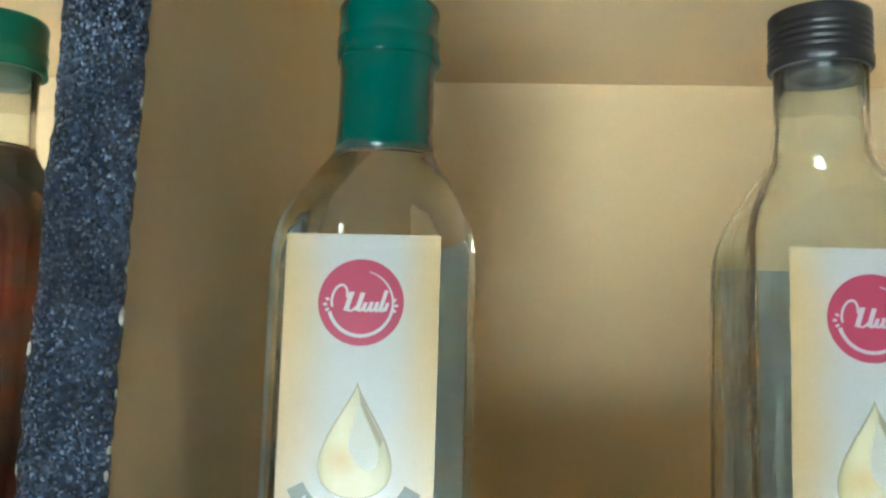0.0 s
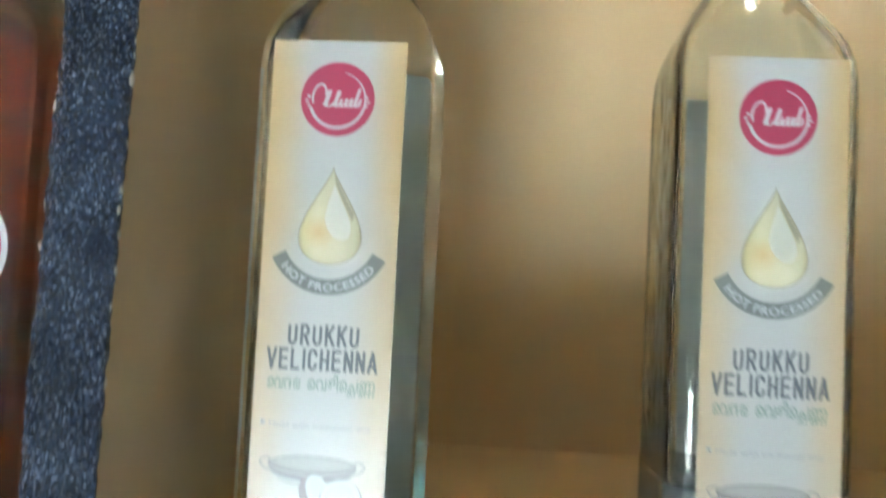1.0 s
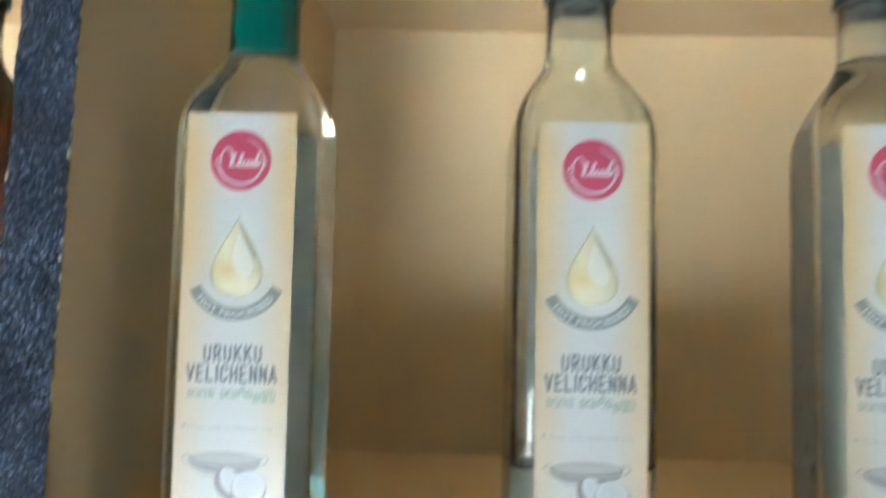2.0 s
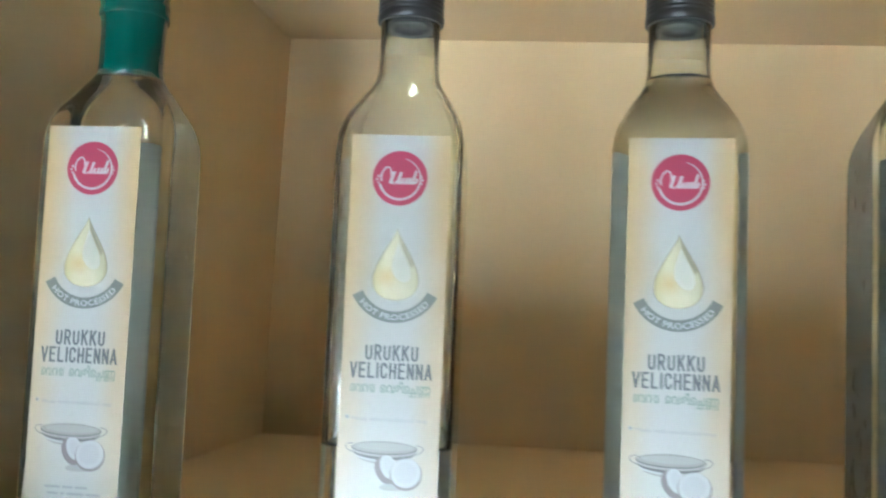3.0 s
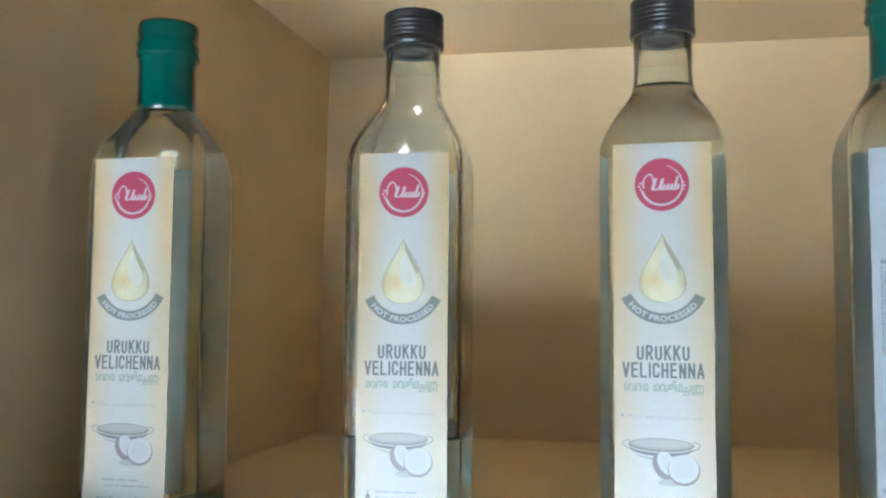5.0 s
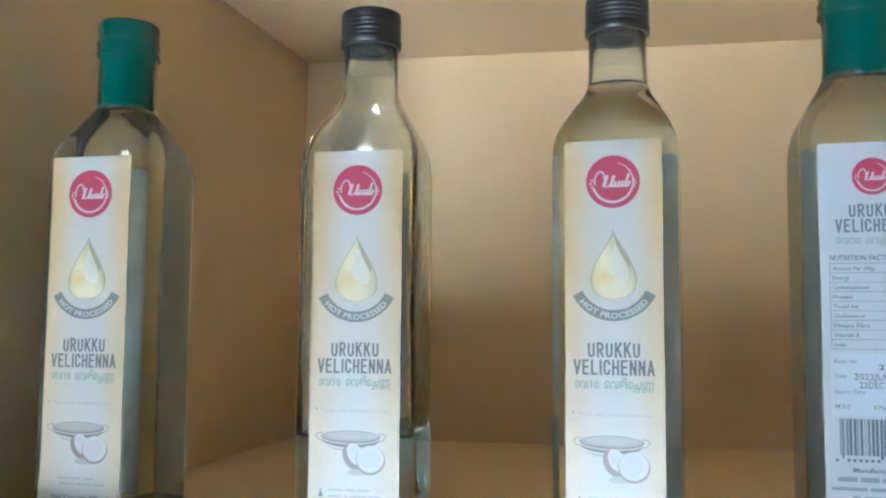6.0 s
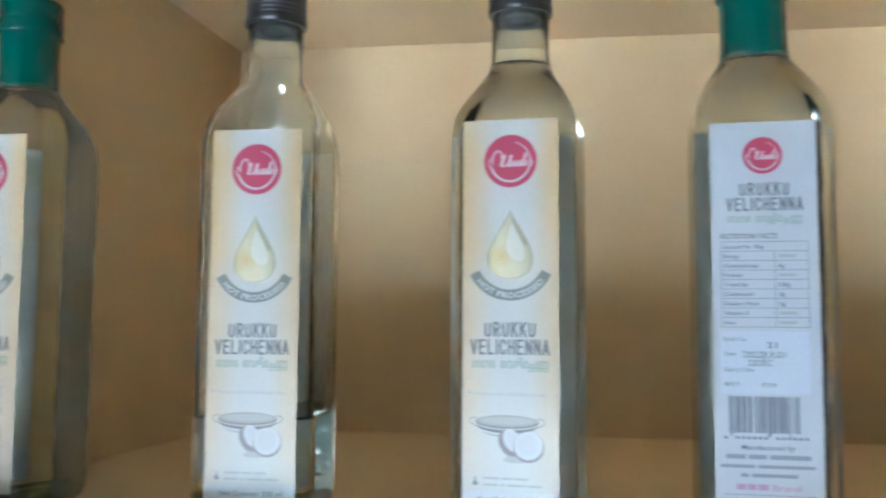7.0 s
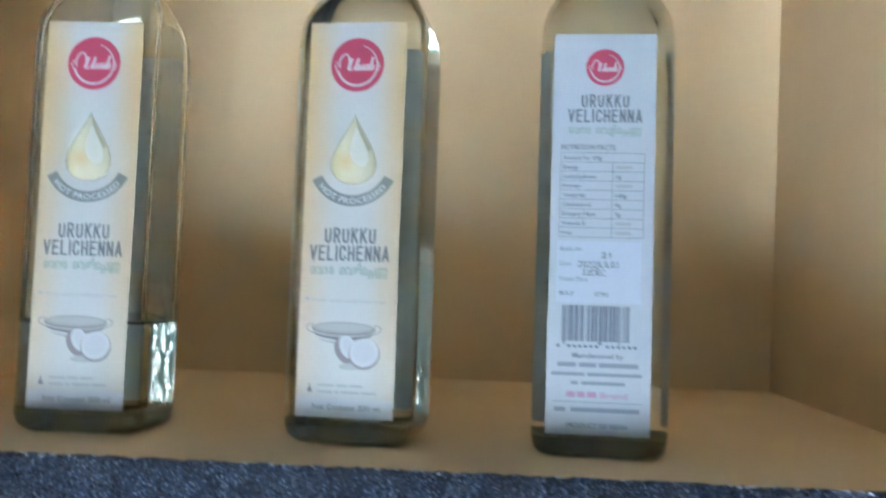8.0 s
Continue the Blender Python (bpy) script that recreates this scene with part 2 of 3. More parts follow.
def loops_mesh(loops, close_ends=True):
    bm = bmesh.new()
    rows = [[bm.verts.new(p) for p in loop] for loop in loops]
    for a, b in zip(rows, rows[1:]):
        for i in range(len(a)):
            j = (i + 1) % len(a)
            bm.faces.new((a[i], a[j], b[j], b[i]))
    if close_ends:
        bm.faces.new(rows[0][::-1])
        bm.faces.new(rows[-1])
    return bm


def rounded_square(h, r, z, steps=8):
    pts = []
    for k in range(4):
        a0 = k * math.pi / 2
        cx, cy = (h - r) * (1 if k in (0, 3) else -1), (h - r) * (1 if k in (0, 1) else -1)
        for i in range(steps):
            a = a0 + radians(1.5 + 87 * i / (steps - 1))
            pts.append((cx + r * math.cos(a), cy + r * math.sin(a), z))
    # two more points on each flat side keep it flat
    out = []
    for i, p in enumerate(pts):
        out.append(p)
        if i % steps == steps - 1:
            q = pts[(i + 1) % len(pts)]
            out += [tuple(a + (b - a) * k for a, b in zip(p, q)) for k in (0.08, 0.92)]
    return out


def lathe(profile, steps=48):
    return loops_mesh([[(r * math.cos(2 * math.pi * i / steps), r * math.sin(2 * math.pi * i / steps), z) for i in range(steps)] for r, z in profile])


# Height, half width and corner radius of the bottle's outer skin, and of its inside.
OUTER = [(0.0042, 0.0120, 0.008), (0.0034, 0.0190, 0.0095), (0.0012, 0.0238, 0.010), (0.0, 0.0258, 0.010), (0.0012, 0.0274, 0.0095), (0.004, 0.0293, 0.0088), (0.009, 0.0302, 0.0080), (0.014, 0.0303, 0.0080), (0.022, 0.0303, 0.0080),
         (0.100, 0.0303, 0.0080), (0.176, 0.0303, 0.0080), (0.184, 0.0303, 0.0080), (0.190, 0.0302, 0.0083), (0.196, 0.0298, 0.0092), (0.2015, 0.0288, 0.0108), (0.2065, 0.0271, 0.0125),
         (0.2115, 0.0246, 0.0141), (0.2165, 0.0220, 0.0152), (0.2215, 0.0189, 0.0158), (0.2265, 0.0163, 0.0155), (0.231, 0.0152, 0.0152), (0.238, 0.0147, 0.0147),
         (0.2552, 0.0147, 0.0147), (0.2570, 0.0158, 0.0158), (0.2588, 0.0147, 0.0147), (0.271, 0.0145, 0.0145)]
INNER = [(0.0095, 0.0110, 0.0070), (0.0085, 0.0180, 0.0080), (0.0062, 0.0235, 0.0085), (0.0055, 0.0250, 0.0085), (0.0068, 0.0264, 0.0075), (0.0098, 0.0274, 0.0063), (0.014, 0.0277, 0.0058), (0.022, 0.0277, 0.0058),
         (0.100, 0.0277, 0.0058), (0.176, 0.0277, 0.0058), (0.184, 0.0277, 0.0058), (0.190, 0.0276, 0.0062), (0.196, 0.0272, 0.0072), (0.2015, 0.0262, 0.0088), (0.2065, 0.0245, 0.0105),
         (0.2115, 0.0220, 0.0120), (0.2165, 0.0194, 0.0130), (0.2215, 0.0163, 0.0134), (0.2265, 0.0137, 0.0129), (0.231, 0.0130, 0.0130), (0.238, 0.0127, 0.0127), (0.254, 0.0127, 0.0127), (0.2695, 0.0127, 0.0127)]


def between(level):
    """The inside's half width and corner radius at a height."""
    for (z, h, r), (z2, h2, r2) in zip(INNER[5:], INNER[6:]):
        if z <= level <= z2:
            k = (level - z) / (z2 - z)
            return h + (h2 - h) * k, r + (r2 - r) * k


def glass_body(level):
    """Outer skin, and the air space inside from the oil's surface up."""
    bm = loops_mesh([rounded_square(h, r, z) for z, h, r in OUTER])
    bmesh.ops.recalc_face_normals(bm, faces=bm.faces[:])
    h0, r0 = between(level)
    rows = [(level, h0 - 0.0026, r0 - 0.0020), (level + 0.0001, h0 - 0.0015, r0 - 0.0011), (level + 0.0004, h0 - 0.0007, r0 - 0.0005), (level + 0.0009, h0 - 0.0002, r0 - 0.0001), (level + 0.0016, *between(level + 0.0016))] + [row for row in INNER[5:] if row[0] > level + 0.002]
    rows += [(INNER[-1][0], 0.0124, 0.0124), (INNER[-1][0], 0.0110, 0.0110)]
    air = loops_mesh([rounded_square(h, r, z) for z, h, r in rows])
    bmesh.ops.recalc_face_normals(air, faces=air.faces[:])
    bmesh.ops.reverse_faces(air, faces=air.faces[:])
    me = bpy.data.meshes.new("air_space")
    air.to_mesh(me)
    air.free()
    bm.from_mesh(me)
    bpy.data.meshes.remove(me)
    out = bpy.data.meshes.new("glass_body")
    bm.to_mesh(out)
    bm.free()
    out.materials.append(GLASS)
    out.materials.append(DARKENED_GLASS)
    # the lowest faces take the darkened copy
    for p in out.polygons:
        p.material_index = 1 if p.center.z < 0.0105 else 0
    out.polygons.foreach_set("use_smooth", [len(p.vertices) == 4 for p in out.polygons])
    return out


def oil_fill(level):
    """The oil up to its level, a hair under the air space."""
    top = level - 0.0002
    h0, r0 = between(top)
    rows = [row for i, row in enumerate(INNER) if i < 6 or row[0] < top - 0.002] + [(top - 0.0012, *between(top - 0.0012)), (top - 0.0003, h0, r0), (top, h0 - 0.0003, r0 - 0.0002), (top, h0 - 0.0007, r0 - 0.0005)]
    return loops_mesh([rounded_square(h, r, z) for z, h, r in rows])


def screw_cap():
    prof = [(0.0142, 0.2568), (0.0160, 0.2565), (0.0165, 0.2570), (0.0166, 0.2602), (0.0162, 0.2608)]
    for i in range(4):
        z = 0.2614 + i * 0.0024
        prof += [(0.0160, z), (0.0163, z + 0.0005), (0.0163, z + 0.0013), (0.0160, z + 0.0018)]
    prof += [(0.0162, 0.2712), (0.0162, 0.2738), (0.0161, 0.2750), (0.0152, 0.2755), (0.0050, 0.2754)]
    return lathe(prof)


def sleeve_cap():
    """Cap under shrunk film: a faint bead, a slightly flared and uneven lower rim."""
    rnd = random.Random(9)
    steps, loops = 64, []
    for r, z in [(0.0145, 0.2574), (0.0170, 0.2570), (0.0173, 0.2575), (0.0172, 0.2596), (0.0170, 0.2626), (0.0172, 0.2636), (0.0172, 0.2644), (0.0168, 0.2652), (0.0167, 0.2680), (0.0167, 0.2724), (0.0169, 0.2732), (0.0168, 0.2752), (0.0162, 0.2764), (0.0151, 0.2768), (0.0050, 0.2764)]:
        loop = []
        for i in range(steps):
            a = 2 * math.pi * i / steps
            low = max(0, 1 - abs(z - 0.2574) / 0.003)
            k = r + low * (0.0003 * math.sin(3 * a + 0.5) + 0.00025 * math.sin(11 * a)) + rnd.uniform(-0.00004, 0.00004) + 0.00008 * math.sin(7 * a + 900 * z)
            loop.append((k * math.cos(a), k * math.sin(a), z + low * 0.0005 * math.sin(2 * a + 2.0)))
        loops.append(loop)
    return loops_mesh(loops)


def pour_plug():
    return lathe([(0.0050, 0.2690), (0.0121, 0.2688), (0.0121, 0.2574), (0.0118, 0.2566), (0.0110, 0.2562), (0.0085, 0.2561), (0.0080, 0.2566), (0.0030, 0.2566)])


def shrink_film():
    rnd = random.Random(4)
    steps, loops = 64, []
    for r, z in [(0.0162, 0.2252), (0.0164, 0.2262), (0.0159, 0.2300), (0.0156, 0.2350), (0.0156, 0.2420), (0.0156, 0.2500), (0.0158, 0.2550), (0.0164, 0.2572), (0.0166, 0.2585)]:
        loop = []
        for i in range(steps):
            a = 2 * math.pi * i / steps
            k = r + (0.00022 + 0.00012 * math.sin(z * 300)) * math.sin(5 * a + 1.3 + 40 * (z - 0.24)) * math.sin(9 * a) + rnd.uniform(-0.00003, 0.00003)
            low = 0.0008 * math.sin(a + 0.6) if z < 0.2265 else 0
            loop.append((k * math.cos(a), k * math.sin(a), z + low))
        loops.append(loop)
    return loops_mesh(loops)


# Prints are thin sheets that lie on the label, which faces -y; u runs along x and v up along z.
def sheet(points, lift, thick=0.00005):
    bm = bmesh.new()
    a = [bm.verts.new((u, -lift, v)) for u, v in points]
    f = bm.faces.new(a)
    got = bmesh.ops.extrude_face_region(bm, geom=[f])["geom"]
    bmesh.ops.translate(bm, verts=[g for g in got if isinstance(g, bmesh.types.BMVert)], vec=(0, -thick, 0))
    return bm


def strips(quads, lift, thick=0.00005):
    bm = bmesh.new()
    for q in quads:
        front = [bm.verts.new((u, -lift - thick, v)) for u, v in q]
        back = [bm.verts.new((u, -lift, v)) for u, v in q]
        bm.faces.new(front)
        for i in range(len(q)):
            j = (i + 1) % len(q)
            bm.faces.new((front[i], back[i], back[j], front[j]))
    return bm


def rect(u0, v0, u1, v1):
    return [(u0, v0), (u1, v0), (u1, v1), (u0, v1)]


def oval(cu, cv, ru, rv, turn=0.0, steps=40, a0=0.0, a1=2 * math.pi):
    pts = []
    full = abs(a1 - a0 - 2 * math.pi) < 1e-6
    for i in range(steps):
        a = a0 + (a1 - a0) * i / (steps if full else steps - 1)
        x, y = ru * math.cos(a), rv * math.sin(a)
        pts.append((cu + x * math.cos(turn) - y * math.sin(turn), cv + x * math.sin(turn) + y * math.cos(turn)))
    return pts


def stroke(points, width):
    """Quads along a line; width may be a number or a function of the way along, 0 to 1."""
    quads, n = [], len(points) - 1
    sides = []
    for i, (x, y) in enumerate(points):
        a, b = points[max(i - 1, 0)], points[min(i + 1, n)]
        dx, dy = b[0] - a[0], b[1] - a[1]
        ln = math.hypot(dx, dy) or 1
        w = (width(i / n) if callable(width) else width) / 2
        sides.append(((x - dy / ln * w, y + dx / ln * w), (x + dy / ln * w, y - dx / ln * w)))
    for p, q in zip(sides, sides[1:]):
        quads.append([p[0], q[0], q[1], p[1]])
    return quads


def band(points, width, lift, thick=0.00005):
    """One unbroken strip along a line."""
    bm = bmesh.new()
    pairs = []
    for q in stroke(points, width):
        pairs.append((q[0], q[3]))
        last = (q[1], q[2])
    pairs.append(last)
    rows = [[bm.verts.new((u, -lift - d, v)) for (u, v), d in ((a, thick), (b, thick), (b, 0), (a, 0))] for a, b in pairs]
    for r0, r1 in zip(rows, rows[1:]):
        for i in range(4):
            j = (i + 1) % 4
            bm.faces.new((r0[i], r0[j], r1[j], r1[i]))
    bm.faces.new(rows[0])
    bm.faces.new(rows[-1][::-1])
    return bm


def lettering(text, cu, cv, width, height, lift, weight=0.0, align="CENTER", bend=None, gap=1.0):
    """Letters of the built-in font, set to a width and capital height."""
    cu_data = bpy.data.curves.new("letters", "FONT")
    cu_data.body, cu_data.size, cu_data.fill_mode, cu_data.offset, cu_data.resolution_u = text, 1.0, "FRONT", weight, 2
    cu_data.space_character = gap
    tmp = new("letters", cu_data)
    bpy.context.view_layer.update()
    me = bpy.data.meshes.new_from_object(tmp.evaluated_get(bpy.context.evaluated_depsgraph_get()))
    bpy.data.objects.remove(tmp)
    bpy.data.curves.remove(cu_data)
    bm = bmesh.new()
    bm.from_mesh(me)
    bpy.data.meshes.remove(me)
    xs, ys = [v.co.x for v in bm.verts], [v.co.y for v in bm.verts]
    x0, x1 = min(xs), max(xs)
    top = max(ys) if text.isupper() else 0.73
    left = cu - (width / 2 if align == "CENTER" else 0)
    for v in bm.verts:
        u, w = left + (v.co.x - x0) / (x1 - x0) * width, (v.co.y / top - 0.5) * height
        if bend:
            ou, ov, rad = bend
            a = (u - ou) / rad
            v.co = (ou + (rad - w) * math.sin(a), -lift, ov - (rad - w) * math.cos(a))
        else:
            v.co = (u, -lift, cv + w)
    return bm


# Strokes of tall narrow capitals in a box of width 1 and height 1.
HALF = [radians(180 + i * 18) for i in range(11)]
CAPITALS = {
    "U": [[(0, 1)] + [(0.5 + 0.5 * math.cos(a), 0.24 + 0.24 * math.sin(a)) for a in HALF] + [(1, 1)]],
    "R": [[(0, 0), (0, 1)], [(0, 1), (0.5, 1)] + [(0.5 + 0.5 * math.sin(a), 0.74 + 0.26 * math.cos(a)) for a in [radians(i * 18) for i in range(1, 10)]] + [(0.5, 0.48), (0, 0.48)], [(0.5, 0.48), (1.04, 0)]],
    "K": [[(0, 0), (0, 1)], [(1, 1), (0.05, 0.40)], [(0.38, 0.60), (1.06, 0)]],
    "V": [[(-0.05, 1), (0.5, 0)], [(0.5, 0), (1.05, 1)]],
    "E": [[(0, 0), (0, 1)], [(0, 1), (0.95, 1)], [(0, 0.52), (0.85, 0.52)], [(0, 0), (0.95, 0)]],
    "L": [[(0, 0), (0, 1)], [(0, 0), (0.95, 0)]],
    "I": [[(0, 0), (0, 1)]],
    "C": [[(1, 0.68), (1, 0.76)] + [(0.5 - 0.5 * math.cos(a), 0.76 - 0.24 * math.sin(a)) for a in HALF] + [(0.5 + 0.5 * math.cos(a), 0.24 + 0.24 * math.sin(a)) for a in HALF] + [(1, 0.32)]],
    "H": [[(0, 0), (0, 1)], [(1, 0), (1, 1)], [(0, 0.5), (1, 0.5)]],
    "N": [[(0, 0), (0, 1)], [(1, 0), (1, 1)], [(0.04, 1), (0.96, 0)]],
    "A": [[(-0.05, 0), (0.5, 1)], [(0.5, 1), (1.05, 0)], [(0.16, 0.27), (0.84, 0.27)]],
}


def capitals(text, cu, cv, width, height, lift):
    """Bold narrow capitals, set to a width and height."""
    w, weight = 0.31, 0.142
    spans = [0.0 if c == "I" else w for c in text]
    gap = (width / height - weight * len(text) - sum(spans)) / (len(text) - 1)
    quads, u = [], -width / height / 2
    for c, span in zip(text, spans):
        for line in CAPITALS[c]:
            pts = [(cu + height * (u + weight / 2 + x * span), cv + height * (weight / 2 + y * (1 - weight) - 0.5)) for x, y in line]
            if len(pts) == 2:
                # straight strokes run on to square ends
                (ax, ay), (bx, by) = pts
                k = 0.5 * weight * height / math.hypot(bx - ax, by - ay)
                pts = [(ax - (bx - ax) * k, ay - (by - ay) * k), (bx + (bx - ax) * k, by + (by - ay) * k)]
            quads += stroke(pts, weight * height)
        u += span + weight + gap
    return strips(quads, lift)


# The title again in Malayalam letters: two words, and the doubled letters that hang below the last two.
SCRIPT = ("\u0d46\u0d35\u0d28\u0d24", "\u0d46\u0d35\u0d33\u0d3f\u0d46\u0d1a\u0d23", "\u0d1a", "\u0d23")


def script_title(parent, cu, cv, width, height, lift, weight):
    left = cu - width / 2
    for text, at, wide, low, tall in ((SCRIPT[0], 0.0, 0.335, 0.0, 1.0), (SCRIPT[1], 0.375, 0.625, 0.0, 1.0), (SCRIPT[2], 0.735, 0.085, -0.62, 0.5), (SCRIPT[3], 0.845, 0.15, -0.62, 0.5)):
        part("script_lettering", lettering(text, left + at * width, cv + low * height, wide * width, tall * height, lift, weight, "LEFT"), PALE_GREEN, parent)


def emblem(parent, cv, r, lift, cu=0.0):
    """Round crimson emblem with a thin open ring and slanted white bars."""
    disc = part("emblem_disc", sheet(oval(cu, cv, r, r, steps=64), lift), PINK, parent, "round crimson emblem")
    k = lift + 0.00012
    ring = [(cu + 0.75 * r * math.cos(a), cv - 0.02 * r + 0.75 * r * math.sin(a)) for a in [radians(-164 + i * 240 / 60) for i in range(61)]]
    q = stroke(ring, lambda s: r * (0.085 - 0.065 * s * s))
    # a curl, then slanted bars of uneven height tied by hairlines
    q += stroke(oval(cu - 0.50 * r, cv + 0.10 * r, 0.17 * r, 0.30 * r, -0.25, 24, radians(10), radians(235)), 0.055 * r)
    bars = ((-0.34, 0.27, 0.12), (-0.08, 0.26, 0.11), (0.06, 0.12, 0.09), (0.20, 0.13, 0.09), (0.33, 0.13, 0.09), (0.45, 0.30, 0.09), (0.57, 0.12, 0.08))
    for k0, (bu, bh, bw) in enumerate(bars):
        base, lean = cv - 0.19 * r, 0.30
        q.append([(cu + r * (bu - bw / 2), base), (cu + r * (bu + bw / 2), base), (cu + r * (bu + bw / 2 + lean * bh * 1.6), base + 1.6 * bh * r), (cu + r * (bu - bw / 2 + lean * bh * 1.6), base + 1.6 * bh * r)])
        if k0:
            pu, ph, pw = bars[k0 - 1]
            q += stroke([(cu + r * pu, base + 0.01 * r), (cu + r * (pu + bu) / 2, base - 0.01 * r), (cu + r * (bu + 0.04), base + 0.13 * r)], 0.05 * r)
    for s in (-1, 1):
        for d in (-0.12, 0.0, 0.12):
            q.append(oval(cu + s * (0.78 + 0.05 * (d == 0)) * r, cv + (d - 0.06) * r, 0.055 * r, 0.035 * r, d * 4 * s, 8))
    tagged(part("emblem_mark", strips(q, k), WHITE, disc), kind="stuff")
    return disc


LW, LH = 0.046, 0.1834


def label_sheet(width, height, curl=0.0):
    """Paper with a little thickness; the lower corner may lift."""
    nx, nz, bm = 8, 24, bmesh.new()
    grid = []
    for k in range(nz + 1):
        row = []
        for i in range(nx + 1):
            u, v = width * (i / nx - 0.5), height * k / nz
            lift = curl * max(0, 1 - v / 0.03) ** 2 * max(0, 0.35 - i / nx) / 0.35
            row.append(bm.verts.new((u - lift * 0.6, -lift, v)))
        grid.append(row)
    faces = [bm.faces.new((grid[k][i], grid[k][i + 1], grid[k + 1][i + 1], grid[k + 1][i])) for k in range(nz) for i in range(nx)]
    got = bmesh.ops.extrude_face_region(bm, geom=faces)["geom"]
    bmesh.ops.translate(bm, verts=[g for g in got if isinstance(g, bmesh.types.BMVert)], vec=(0, 0.00012, 0))
    return bm


def front_label(parent, u, y, z, curl=0.0, flip=False):
    lab = part("front_label", label_sheet(LW, LH, curl), LABEL, parent, "cream and white paper label with honey-coloured sides")
    lab.matrix_basis = pose(u, y, z, 0, 0, 180 if flip else 0)
    L1, L2, L3 = 0.00008, 0.00020, 0.00032
    emblem(lab, 0.1633, 0.0127, L1)
    # drop: a pointed outline with a pale flank
    out = []
    for i in range(61):
        s = i / 60
        a = 2 * math.pi * s
        w = 0.0160 * math.sin(a) * math.sin(a / 2) ** 1.7
        out.append((w, 0.1237 + 0.0167 * math.cos(a)))
    rim = [(u * 1.0, v) for u, v in out[:-1]]
    drop = part("drop_outline", sheet(rim, L1), DROP_RIM, lab)
    body = [(u * 0.945, 0.1233 + (v - 0.1237) * 0.955) for u, v in out[:-1]]
    ob = part("drop_body", sheet([(u, v - 0.1237) for u, v in body], L2), DROP, drop, "golden drop")
    ob.location = (0, 0, 0.1237)
    shine = [(0.0008, 0.1338), (0.0024, 0.1302), (0.0046, 0.1260), (0.0066, 0.1216), (0.0070, 0.1186), (0.0062, 0.1162), (0.0046, 0.1154), (0.0024, 0.1158), (0.0004, 0.1172), (-0.0013, 0.1196), (-0.0020, 0.1226), (-0.0014, 0.1264), (-0.0005, 0.1298)]
    part("drop_highlight", sheet(shine, L3), PALE_DROP, drop)
    flank = [(0.0001, 0.1398), (0.0012, 0.1362), (0.0031, 0.1326), (0.0052, 0.1288), (0.0080, 0.1240), (0.0074, 0.1217), (0.0052, 0.1258), (0.0030, 0.1302), (0.0012, 0.1340)]
    part("drop_flank", sheet(flank, L3 + 0.00004), DROP_RIM, drop)
    # ribbon under the drop
    cv, rad = 0.1185, 0.0190
    arc = [(rad * math.sin(a), cv - rad * math.cos(a)) for a in [radians(-64 + i * 128 / 40) for i in range(41)]]
    rib = part("ribbon", band(arc, 0.0052, L1), GREY_PRINT, lab, "grey curved ribbon")
    part("ribbon_lettering", lettering("HOT PROCESSED", 0, 0, 0.0345, 0.0027, L2, 0.022, bend=(0, cv, rad)), WHITE, rib)
    part("title_lettering", capitals("URUKKU", -0.0002, 0.0834, 0.0242, 0.0072, L1), TITLE, lab)
    part("title_lettering", capitals("VELICHENNA", -0.0003, 0.0752, 0.0374, 0.0072, L1), TITLE, lab)
    script_title(lab, -0.0002, 0.0676, 0.0366, 0.0044, L1, 0.022)
    mark = part("bullet", strips([rect(-0.0201, 0.0530, -0.0183, 0.0548)], L1), PALE_GREY, lab, "small square mark with a dark dot")
    part("bullet_field", strips([rect(-0.0199, 0.0532, -0.0185, 0.0546)], L2), WHITE, mark)
    part("bullet_dot", sheet(oval(-0.0192, 0.0539, 0.0004, 0.0004, steps=12), L3), INK, mark)
    part("small_lettering", lettering("Made with traditional way", -0.0170, 0.0535, 0.0345, 0.0021, L1, 0.0, "LEFT"), PALE_GREY, lab)
    # wide bronze pan with two handles
    cx, cz = -0.0016, 0.0406
    pan = part("pan_picture", sheet(oval(cx, cz, 0.0150, 0.0030), L1), PAN_DARK, lab, "drawn bronze cooking pan")
    part("pan_bowl", sheet([(cx + 0.0146 * math.cos(a), cz - 0.0004 + (0.0068 if math.sin(a) < -0.2 else 0.0062) * math.sin(a)) for a in [math.pi + math.pi * i / 40 for i in range(41)]], L1 - 0.00003), PAN_PALE, pan)
    part("pan_inside", sheet(oval(cx, cz + 0.0002, 0.0145, 0.0026), L2), PAN_PRINT, pan)
    part("pan_inside", sheet(oval(cx + 0.0004, cz + 0.0006, 0.0128, 0.0018), L2 + 0.00003), PAN_PALE, pan)
    lower = [radians(188 + i * 164 / 30) for i in range(31)]
    part("pan_rim", band([(cx + 0.0146 * math.cos(a), cz - 0.0012 + 0.0034 * math.sin(a)) for a in lower], lambda s: 0.0003 + 0.0010 * math.sin(math.pi * s), L2 - 0.00003), PAN_DARK, pan)
    part("pan_rim", band([(cx + 0.0142 * math.cos(a), cz - 0.0021 + 0.0036 * math.sin(a)) for a in lower[2:20]], lambda s: 0.0002 + 0.0006 * math.sin(math.pi * s), L2), WHITE, pan)
    part("pan_rim", band([(cx + 0.0130 * math.cos(a), cz - 0.0032 + 0.0036 * math.sin(a)) for a in lower[3:18]], lambda s: 0.0001 + 0.0005 * math.sin(math.pi * s), L2 - 0.00003), PAN_PRINT, pan)
